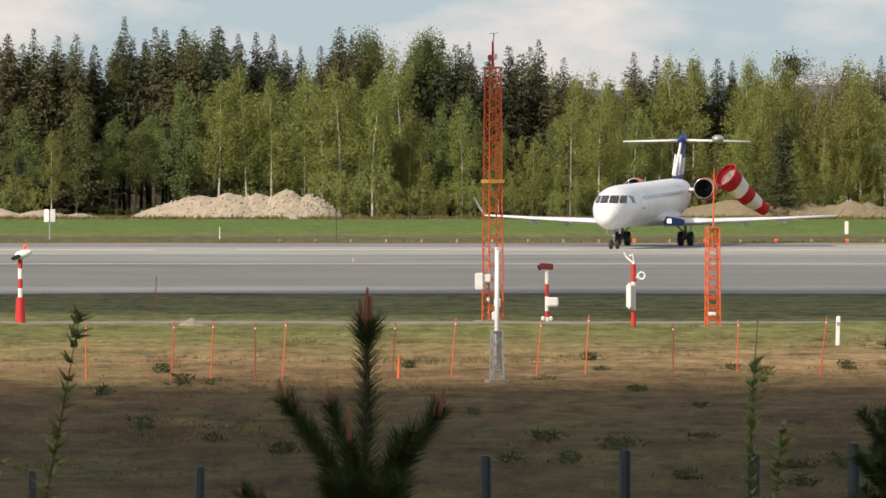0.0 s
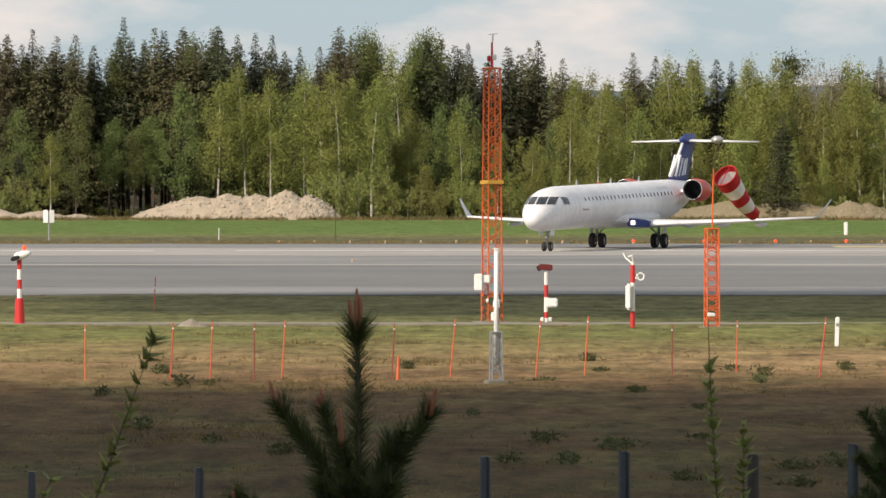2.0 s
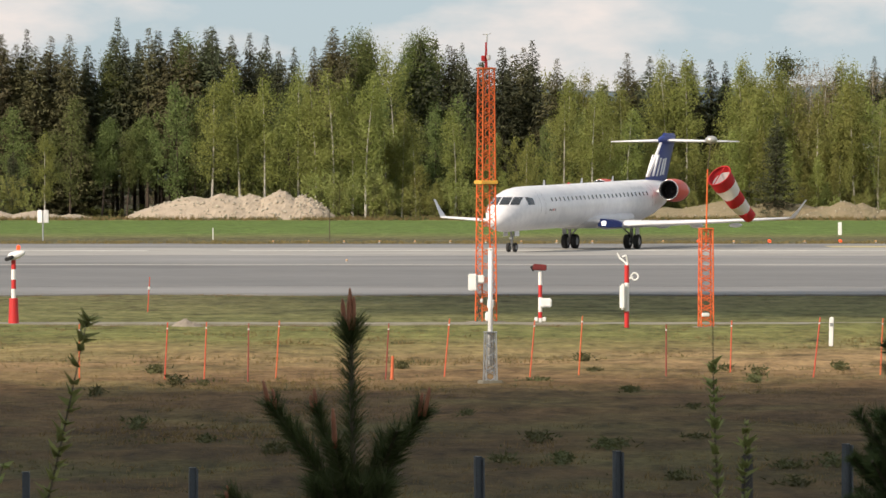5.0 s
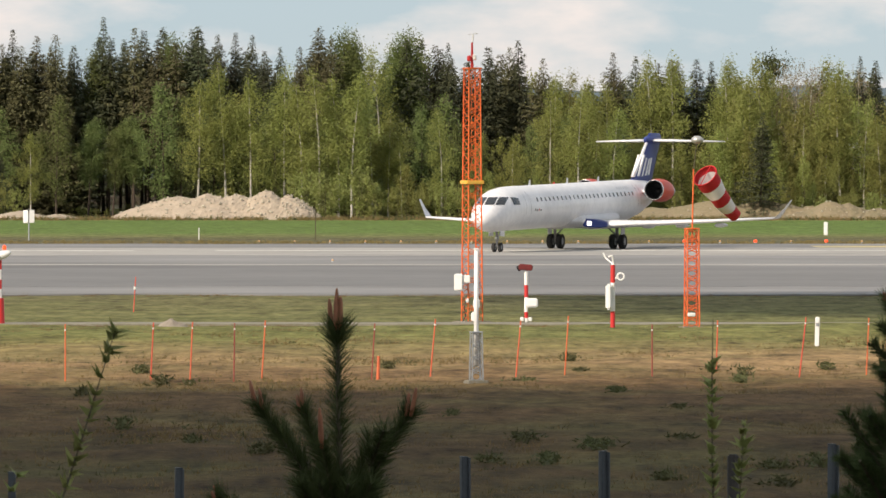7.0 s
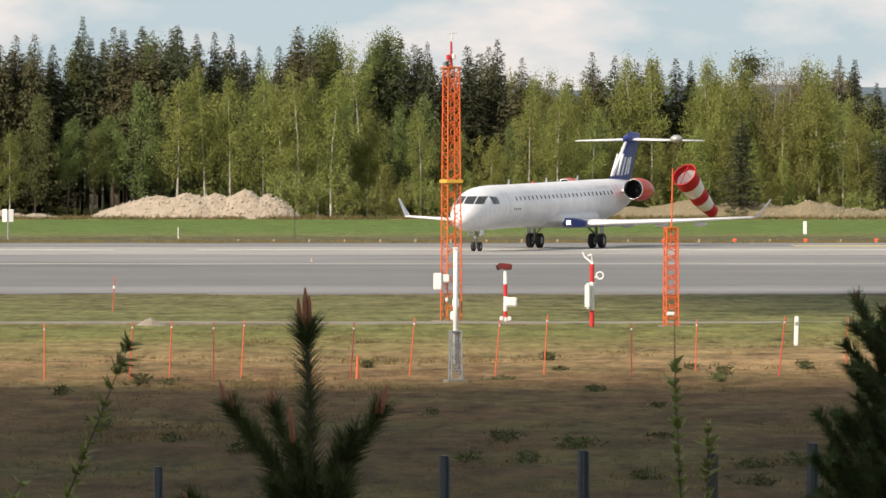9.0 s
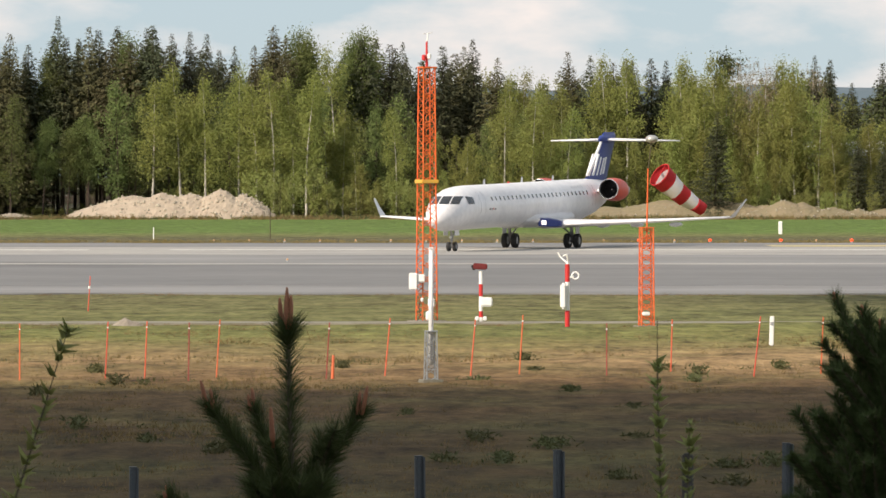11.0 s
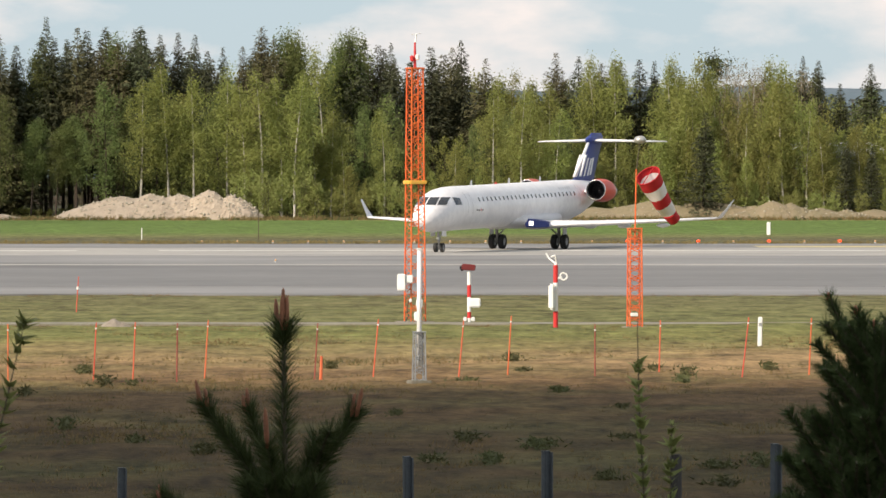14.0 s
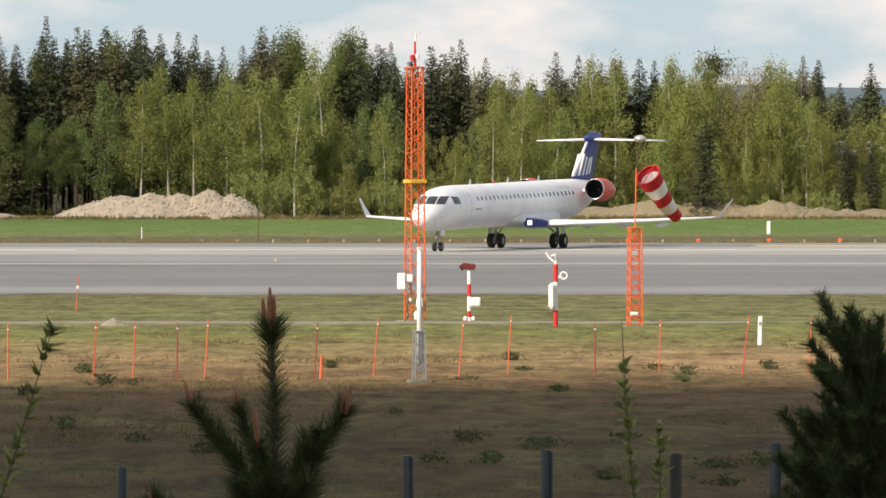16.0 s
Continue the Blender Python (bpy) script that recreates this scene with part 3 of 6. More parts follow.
        box(bm, (0.1, side * 2.42, 1.2), (0.75, 0.04, 0.6), bevel=0.015)
        part("gear_door", bm, M["wing_grey"], ac)
        for dy in (-0.31, 0.31):
            wheels.append((build_wheel(ac, "main_wheel", 0, side * 2.06 + dy, 0.47, 0.36), 0, side * 2.06 + dy, 0.47))
    bm = bmesh.new()
    tube(bm, (17.4, 0, 1.5), (17.25, 0, 0.3), 0.08, 0.065, 12)
    tube(bm, (17.25, -0.3, 0.3), (17.25, 0.3, 0.3), 0.05, 0.05, 10)
    tube(bm, (16.5, 0, 1.4), (17.2, 0, 0.75), 0.04, 0.04, 8)
    part("nose_gear_leg", bm, M["steel"], ac)
    bm = bmesh.new()
    turned(bm, [(0, 0.08), (0.05, 0.075), (0.06, 0.01)], Matrix.Translation((17.48, 0.0, 0.85)), 12, True)
    part("taxi_lamp", bm, M["white"], ac, "unlit taxi lamp")
    for side in (1, -1):
        bm = bmesh.new()
        box(bm, (17.35, side * 0.36, 1.12), (0.8, 0.03, 0.32), bevel=0.012)
        part("nose_gear_door", bm, M["white_paint"], ac)
        wheels.append((build_wheel(ac, "nose_wheel", 17.25, side * 0.2, 0.29, 0.2), 17.25, side * 0.2, 0.29))
    # blade aerials and beacon on the roof
    for x in (11.5, 4.2, -2.0):
        bm = bmesh.new()
        top = fus_at(x, 0)
        loft(bm, [[Vector((x - c * ch + off, yy, top.z + h)) for c, yy in ((0, 0), (0.5, 0.02), (1, 0), (0.5, -0.02))] for h, ch, off in ((-0.03, 0.5, 0), (0.32, 0.25, -0.2))])
        part("blade_aerial", bm, M["white_paint"], ac)
    bm = bmesh.new()
    turned(bm, [(0.12, 0.01), (0.08, 0.06), (0, 0.08)], Matrix.Translation((6.5, 0, fus_at(6.5, 0).z)) @ Matrix.Rotation(radians(-90), 4, "Y"), 12, True)
    part("beacon", bm, M["red"], ac, "red roof beacon")
    return ac, wheels


aircraft, wheels = build_aircraft()


# ---- masts and instruments ----
def lattice(parent, w0, w1, h, bays, r_leg, r_brace, material, mesh_name="lattice_leg"):
    """A square lattice: four legs as parts, the bracing of each face as a part."""
    at = lambda i, z: Vector(((w0 + (w1 - w0) * z / h) / 2 * (1, -1, -1, 1)[i], (w0 + (w1 - w0) * z / h) / 2 * (1, 1, -1, -1)[i], z))
    for i in range(4):
        bm = bmesh.new()
        tube(bm, at(i, 0), at(i, h), r_leg, r_leg, 8)
        part(mesh_name, bm, material, parent)
    for i in range(4):
        j = (i + 1) % 4
        bm = bmesh.new()
        for k in range(bays):
            z0, z1 = h * k / bays, h * (k + 1) / bays
            zm = (z0 + z1) / 2
            tube(bm, at(i, z0), at(j, zm), r_brace, r_brace, 6)
            tube(bm, at(j, zm), at(i, z1), r_brace, r_brace, 6)
            tube(bm, at(i, z1), at(j, z1), r_brace * 0.8, r_brace * 0.8, 6)
        part("lattice_bracing", bm, material, parent)


def build_tall_mast():
    mast = thing("lattice_mast", pose(0.95, 206, 0.0, 0, 0, 24), "tall orange-red lattice mast with a yellow platform and white boxes", "mast")
    bm = bmesh.new()
    box(bm, (0, 0, -0.06), (1.0, 1.0, 0.2), bevel=0.02)
    part("foundation", bm, M["track"], mast, "concrete foundation")
    lattice(mast, 0.52, 0.40, 8.28, 18, 0.026, 0.012, M["mast_orange"])
    # ring stiffeners of the upper half
    for k in range(7):
        bm = bmesh.new()
        z = 5.26 + k * 0.46
        for i in range(16):
            a, c = 6.28319 * i / 16, 6.28319 * (i + 1) / 16
            tube(bm, (0.125 * math.cos(a), -0.2, z + 0.125 * math.sin(a)), (0.125 * math.cos(c), -0.2, z + 0.125 * math.sin(c)), 0.014, 0.014, 5)
        for sx in (-1, 1):
            for sz in (-1, 1):
                tube(bm, (0.09 * sx, -0.2, z + 0.09 * sz), (0.205 * sx, -0.2, z + 0.22 * sz), 0.011, 0.011, 5)
        part("stiffener_ring", bm, M["mast_orange"], mast)
    bm = bmesh.new()
    box(bm, (0, 0, 4.58), (0.60, 0.60, 0.12), bevel=0.015)
    part("platform", bm, M["yellow"], mast, "yellow platform")
    bm = bmesh.new()
    box(bm, (0, 0, 8.3), (0.5, 0.5, 0.05), bevel=0.01)
    part("top_plate", bm, M["mast_orange"], mast)
    bm = bmesh.new()
    tube(bm, (0, 0, 8.3), (0, 0, 9.15), 0.05, 0.032, 10)
    part("top_pole", bm, M["red"], mast, "red top pole")
    bm = bmesh.new()
    tube(bm, (0.02, 0, 9.15), (0.04, 0, 9.42), 0.03, 0.025, 8)
    tube(bm, (-0.12, 0, 9.40), (0.2, 0, 9.44), 0.015, 0.015, 6)
    part("wind_sensor", bm, M["white"], mast, "white wind sensor")
    for x, z in ((-0.13, 8.62), (0.06, 8.66)):
        bm = bmesh.new()
        turned(bm, [(0.1, 0.02), (0.07, 0.07), (-0.07, 0.07), (-0.1, 0.02)], Matrix.Translation((x, -0.06, z)) @ Matrix.Rotation(radians(90), 4, "Y"), 12, True)
        part("obstacle_lamp", bm, M["white"] if x > 0 else M["red"], mast)
    for c, s, nm in (((-0.59, -0.23, 1.32), (0.28, 0.32, 0.55), "equipment_box"), ((-0.38, -0.30, 1.42), (0.34, 0.22, 0.26), "equipment_box"), ((0.0, -0.36, 0.62), (0.22, 0.18, 0.3), "junction_box"), ((-0.3, -0.3, 0.72), (0.1, 0.1, 0.14), "junction_box"), ((-0.1, -0.34, 0.2), (0.16, 0.12, 0.3), "junction_box")):
        bm = bmesh.new()
        box(bm, c, s, rz=-24, bevel=0.03)
        part(nm, bm, M["white"], mast, "white weatherproof box")
    bm = bmesh.new()
    pts = [(-0.36, -0.3, 0.7), (-0.42, -0.3, 0.45), (-0.36, -0.3, 0.22), (-0.48, -0.3, 0.02)]
    for a, c in zip(pts, pts[1:]):
        tube(bm, a, c, 0.015, 0.015, 6)
    part("cable", bm, M["dark"], mast)


def build_slim_mast():
    mast = thing("sensor_pole", pose(0.78, 147.6, 0.0, 0, 0, 15), "white pole on a grey galvanised lattice foot in dry grass", "pole")
    bm = bmesh.new()
    box(bm, (0, 0, 0.0), (0.5, 0.5, 0.12), bevel=0.02)
    part("foundation", bm, M["track"], mast)
    lattice(mast, 0.26, 0.22, 1.18, 4, 0.018, 0.011, M["grey_metal"])
    bm = bmesh.new()
    box(bm, (0, 0, 1.19), (0.27, 0.27, 0.03), bevel=0.005)
    part("top_plate", bm, M["grey_metal"], mast)
    bm = bmesh.new()
    tube(bm, (0, 0, 0.4), (0, 0, 3.1), 0.062, 0.05, 14)
    part("tube", bm, M["white"], mast, "white painted tube", smooth=True)
    bm = bmesh.new()
    box(bm, (0, 0, 3.13), (0.12, 0.12, 0.06), bevel=0.02)
    part("cap", bm, M["white"], mast)


def banded_tube(parent, bands, r, x=0.0):
    for z0, z1, key in bands:
        bm = bmesh.new()
        tube(bm, (x, 0, z0), (x, 0, z1), r, r, 14)
        part("pole_band", bm, M[key], parent)


def build_instruments():
    a = thing("visibility_sensor", pose(2.72, 206, 0.0), "instrument on a red and white pole with dark red hood", "sensor")
    banded_tube(a, ((0.0, 0.14, "white"), (0.14, 0.34, "red"), (0.34, 0.82, "white"), (0.82, 1.22, "red"), (1.22, 1.66, "white")), 0.065)
    bm = bmesh.new()
    box(bm, (-0.02, 0, 1.80), (0.46, 0.3, 0.2), ry=4, bevel=0.03)
    part("hood", bm, M["maroon"], a, "dark red hood")
    bm = bmesh.new()
    box(bm, (-0.25, 0, 1.76), (0.1, 0.22, 0.18), ry=-25, bevel=0.02)
    part("hood_visor", bm, M["dark"], a, "black visor")
    bm = bmesh.new()
    box(bm, (0.19, -0.05, 0.64), (0.38, 0.3, 0.3), bevel=0.04)
    part("equipment_box", bm, M["white"], a, "white box")
    for x in (-0.13, 0.13):
        bm = bmesh.new()
        box(bm, (x, 0, 0.1), (0.12, 0.2, 0.14), bevel=0.02)
        part("anchor", bm, M["white"], a)

    c = thing("weather_station", pose(5.36, 199, 0.0), "white weather instrument on a red and white pole beside the track", "sensor")
    banded_tube(c, ((0.0, 0.52, "red"), (0.52, 1.42, "white"), (1.42, 1.98, "red")), 0.075)
    bm = bmesh.new()
    box(bm, (-0.13, -0.1, 0.98), (0.2, 0.3, 0.82), bevel=0.06)
    part("cabinet", bm, M["white"], c, "white rounded cabinet")
    bm = bmesh.new()
    tube(bm, (0, 0, 1.97), (0.03, 0, 2.03), 0.05, 0.05, 10)
    for p, q in (((0.03, 0, 2.0), (-0.02, -0.1, 2.28)), ((0.02, 0, 2.0), (-0.22, 0.1, 2.2)), ((-0.02, -0.1, 2.28), (-0.15, -0.1, 2.24)), ((-0.22, 0.1, 2.2), (-0.30, 0.1, 2.36))):
        tube(bm, p, q, 0.028, 0.028, 8)
    part("sensor_fork", bm, M["white"], c, "white forked sensor head")
    bm = bmesh.new()
    tube(bm, (0.05, 0, 1.55), (0.2, 0, 1.6), 0.035, 0.035, 8)
    for i in range(14):
        p, q = 6.28319 * i / 14, 6.28319 * (i + 1) / 14
        tube(bm, (0.25 + 0.11 * math.cos(p), -0.03, 1.62 + 0.11 * math.sin(p)), (0.25 + 0.11 * math.cos(q), -0.03, 1.62 + 0.11 * math.sin(q)), 0.03, 0.03, 6)
    part("ring_sensor", bm, M["white"], c, "white ring sensor")

    e = thing("banded_pole", pose(-14.32, 203.5, 0.02), "red and white banded pole with a lamp head", "pole")
    bm = bmesh.new()
    tube(bm, (0, 0, 0), (0, 0, 0.82), 0.17, 0.14, 16)
    part("pole_foot", bm, M["red"], e, "thick red foot")
    banded_tube(e, ((0.82, 1.12, "white"), (1.12, 1.42, "red"), (1.42, 1.75, "white"), (1.75, 2.05, "red")), 0.075)
    bm = bmesh.new()
    turned(bm, [(0.34, 0.02), (0.28, 0.08), (0.1, 0.13), (-0.1, 0.14), (-0.2, 0.11), (-0.24, 0.02)], Matrix.Translation((0.05, 0, 2.2)) @ Matrix.Rotation(radians(-18), 4, "Y"), 16, True)
    part("lamp_head", bm, M["white"], e, "grey-white lamp head", smooth=True)
    bm = bmesh.new()
    box(bm, (-0.13, -0.06, 2.11), (0.3, 0.34, 0.13), ry=-20, bevel=0.03)
    part("lamp_visor", bm, M["dark"], e)
    bm = bmesh.new()
    turned(bm, [(0.12, 0.01), (0.08, 0.06), (-0.04, 0.06)], Matrix.Translation((0.16, 0, 2.42)) @ Matrix.Rotation(radians(-90), 4, "Y"), 12, True)
    part("lamp_glass", bm, M["red_light"], e, "lit red lamp")


def build_windsock():
    mast = thing("windsock_mast", pose(7.86, 199, 0.0, 0, 0, 12), "orange lattice mast carrying a windsock pole with a lamp ball", "mast")
    bm = bmesh.new()
    box(bm, (0, 0, -0.04), (0.7, 0.7, 0.16), bevel=0.02)
    part("foundation", bm, M["track"], mast)
    lattice(mast, 0.40, 0.36, 3.12, 10, 0.022, 0.014, M["mast_orange"])
    bm = bmesh.new()
    box(bm, (-0.08, -0.24, 0.42), (0.24, 0.14, 0.12), bevel=0.02)
    part("junction_box", bm, M["white"], mast)
    bm = bmesh.new()
    box(bm, (0, 0, 3.13), (0.42, 0.42, 0.04), bevel=0.01)
    part("top_plate", bm, M["mast_orange"], mast)
    bm = bmesh.new()
    tube(bm, (0.0, 0, 2.6), (0.05, 0, 5.0), 0.026, 0.022, 10)
    part("top_pole", bm, M["mast_orange"], mast)
    bm = bmesh.new()
    tube(bm, (0.05, 0, 4.98), (0.16, 0, 5.86), 0.018, 0.014, 8)
    part("lamp_stem", bm, M["twig_bark"], mast, "thin dark lamp stem")
    bm = bmesh.new()
    turned(bm, [(0.14, 0.02), (0.13, 0.09), (0.07, 0.18), (0.0, 0.2), (-0.06, 0.17), (-0.12, 0.06)], Matrix.Translation((0.17, 0, 5.92)) @ Matrix.Rotation(radians(-90), 4, "Y"), 18, True)
    part("lamp_ball", bm, M["ball_metal"], mast, "grey metal lamp ball", smooth=True)

    # the sock hangs from the pole and trails along its own x axis
    sock = thing("windsock", pose(8.28, 199.05, 4.8), "red and white striped fabric windsock trailing in the wind", "windsock")
    seg, L, r0, r1 = 28, 1.98, 0.40, 0.20
    for k in range(5):
        bm = bmesh.new()
        rings = []
        for i in range(6):
            u = (k + i / 5) / 5
            ring = []
            for j in range(seg):
                a = 6.28319 * j / seg
                r = (r0 + (r1 - r0) * u) * (1 + 0.05 * u * math.sin(3 * a + 9 * u) + 0.03 * math.sin(14 * u + 2 * a))
                ring.append(Vector((u * L, r * math.sin(a), r * math.cos(a) - 0.06 * math.sin(3.1 * u))))
            rings.append(ring)
        loft(bm, rings, cap=(k == 4))
        part("fabric_band", bm, M["sock_red" if k % 2 == 0 else "sock_white"], sock, "red band" if k % 2 == 0 else "white band", smooth=True)
    bm = bmesh.new()
    loft(bm, [[Vector((u * L, (r0 + (r1 - r0) * u) * 0.93 * math.sin(6.28319 * j / seg), (r0 + (r1 - r0) * u) * 0.93 * math.cos(6.28319 * j / seg) - 0.06 * math.sin(3.1 * u))) for j in range(seg)] for u in (0.1, 0.2, 0.32, 0.45)], cap=False)
    part("inner_lining", bm, M["sock_white"], sock, "pale inner lining", smooth=True)
    bm = bmesh.new()
    for j in range(seg):
        a, c = 6.28319 * j / seg, 6.28319 * (j + 1) / seg
        tube(bm, (0.0, 0.4 * math.sin(a), 0.4 * math.cos(a)), (0.0, 0.4 * math.sin(c), 0.4 * math.cos(c)), 0.02, 0.02, 6)
    tube(bm, (0.0, 0, -0.4), (0.0, 0, 0.4), 0.014, 0.014, 6)
    part("mouth_ring", bm, M["sock_red"], sock)
    return sock


def build_poles():
    """Slim orange snow poles in the dry grass, each leaning its own way."""
    rows = [(-8.92, 148.8, 0.0), (-6.96, 150.0, 3.0), (-6.02, 150.0, 2.4), (-4.94, 148.8, 0.8), (-4.36, 151.6, 3.6), (-1.71, 150.8, 3.4), (-0.31, 151.6, 5.2),
            (1.75, 151.6, 5.0), (2.95, 152.9, 3.6), (5.03, 151.6, 0.0), (6.72, 155.0, 1.6), (8.57, 151.6, 6.4), (10.27, 152.9, 2.4)]
    for i, (x, y, lean) in enumerate(rows):
        h = (1.38, 1.39, 1.40, 1.40, 1.40, 1.35, 1.44, 1.40, 1.48, 1.31, 1.32, 1.48, 1.43)[i]
        p = thing("snow_pole", pose(x, y, -0.03, 1.5 * math.sin(i * 1.7), lean, 0), "slim orange plastic snow pole leaning in dry grass" if lean > 2 else "slim orange plastic snow pole upright in dry grass", "pole", "snow poles in a row")
        bm = bmesh.new()
        tube(bm, (0, 0, 0), (0, 0, h), 0.018, 0.016, 8)
        part("shaft", bm, M["pole_old" if i in (3, 5, 9) else "snow_pole"], p)
        bm = bmesh.new()
        z = h - 0.16
        tube(bm, (0, 0, z), (0, 0, z + 0.035), 0.019, 0.019, 8)
        part("reflector_band", bm, M["reflector"], p, "pale reflector band")
    s = thing("snow_pole", pose(-1.56, 150.8, -0.03, 0, 2, 0), "short broken stub of an orange snow pole", "pole", "snow poles in a row")
    bm = bmesh.new()
    tube(bm, (0, 0, 0), (0, 0, 0.56), 0.04, 0.03, 8)
    part("shaft", bm, M["snow_pole"], s)
    far = thing("snow_pole", pose(-10.95, 223, -0.05), "slim orange pole standing in the far grass", "pole", "snow poles in a row")
    bm = bmesh.new()
    tube(bm, (0, 0, 0), (0.08, 0, 1.25), 0.02, 0.016, 8)
    part("shaft", bm, M["snow_pole"], far)
    bm = bmesh.new()
    tube(bm, (0.05, 0, 0.8), (0.055, 0, 0.9), 0.045, 0.045, 8)
    part("reflector_band", bm, M["reflector"], far)

    post = thing("marker_post", pose(10.62, 179, -0.03, 0, 1.5, 0), "short white plastic marker post in the grass", "post")
    bm = bmesh.new()
    box(bm, (0, 0, 0.42), (0.13, 0.05, 0.84), bevel=0.02)
    part("blade", bm, M["white"], post)
    bm = bmesh.new()
    box(bm, (0, -0.027, 0.62), (0.09, 0.006, 0.1))
    part("reflector_band", bm, M["grey_metal"], post)
    post = thing("marker_post", pose(29.4, 484, -0.05), "white marker post in far green grass", "post")
    bm = bmesh.new()
    box(bm, (0, 0, 0.5), (0.3, 0.08, 1.0), bevel=0.03)
    part("blade", bm, M["white"], post)
    for x, y, h in ((-17.5, 452, 0.85), (-9.1, 450, 2.3)):
        st = thing("thin_stake", pose(x, y, -0.05), "thin pale stake in the grass beyond the runway", "stake")
        bm = bmesh.new()
        tube(bm, (0, 0, 0), (0, 0, h), 0.035, 0.03, 6)
        part("shaft", bm, M["white"] if h < 1 else M["twig_bark"], st)

    sign = thing("airfield_sign", pose(-29.3, 446, -0.05), "pair of blank white sign plates on a post", "sign")
    bm = bmesh.new()
    tube(bm, (0, 0, 0), (0, 0, 1.9), 0.05, 0.05, 8)
    part("post", bm, M["grey_metal"], sign)
    for x, rz in ((-0.22, -12), (0.22, 14)):
        bm = bmesh.new()
        box(bm, (x, -0.08, 1.72), (0.36, 0.05, 0.9), rz=rz, bevel=0.015)
        part("plate", bm, M["white"], sign, "white plate")


def build_edge_lights():
    bm = bmesh.new()
    turned(bm, [(0.0, 0.09), (0.05, 0.08), (0.08, 0.05)], Matrix.Rotation(radians(-90), 4, "Y"), 12, True)
    base_mesh = part("lamp_base", bm, M["grey_metal"])
    bm = bmesh.new()
    turned(bm, [(0.06, 0.1), (0.16, 0.13), (0.22, 0.1), (0.25, 0.02)], Matrix.Rotation(radians(-90), 4, "Y"), 12, True)
    red_mesh = part("lamp_glass", bm, M["red_light"])
    bm = bmesh.new()
    turned(bm, [(0.06, 0.06), (0.14, 0.07), (0.19, 0.05), (0.21, 0.02)], Matrix.Rotation(radians(-90), 4, "Y"), 12, True)
    amber_mesh = part("lamp_glass", bm, M["amber"])
    for i in range(-5, 20):
        x = -0.45 + i * 2.41
        red = i in (5, 7, 9, 11, 13, 15, 17, 19)
        t = thing("edge_light", pose(x, 428.5, -0.02), "low red airfield light at the runway edge" if red else "low amber airfield light at the runway edge", "light", "lights along the runway edge")
        for src in (base_mesh, red_mesh if red else amber_mesh):
            o = new(src.name.split(".")[0], src.data)
            o.parent = t
    t = thing("edge_light", pose(-5.95, 340, 0.0), "single low amber light on the runway", "light", "lights along the runway edge")
    for src in (base_mesh, amber_mesh):
        o = new(src.name.split(".")[0], src.data)
        o.parent = t
        o.scale = (0.8, 0.8, 0.8)
    for src in (base_mesh, red_mesh, amber_mesh):
        bpy.data.objects.remove(src)


def build_fence_posts():
    for i, (x, top, wood) in enumerate(((-3.08, 2.83, 0), (-1.90, 2.86, 0), (0.16, 2.94, 0), (1.14, 2.98, 0), (2.77, 3.03, 0), (2.03, 3.0, 1))):
        y = 45 if not wood else 44
        g = rise(y) - 0.1
        p = thing("fence_post", pose(x, y, g, 0, 0.5 * math.sin(i * 2.1), 14 * i), "weathered dark wooden fence post on the bank" if wood else "blue-grey steel fence post on the bank", "post", "fence posts")
        bm = bmesh.new()
        h = top - g
        if wood:
            tube(bm, (0, 0, 0), (0, 0, h), 0.045, 0.04, 10)
        else:
            box(bm, (0, 0, h / 2), (0.05, 0.045, h), bevel=0.006)
            box(bm, (0.025, -0.03, h / 2), (0.012, 0.03, h))
        part("shaft", bm, M["old_wood" if wood else "fence_steel"], p)
        bm = bmesh.new()
        box(bm, (0, 0, h + 0.005), (0.056, 0.05, 0.012), bevel=0.004)
        part("cap", bm, M["old_wood" if wood else "fence_steel"], p)


build_tall_mast()
build_slim_mast()
build_instruments()
sock = build_windsock()
build_poles()
build_edge_lights()
build_fence_posts()


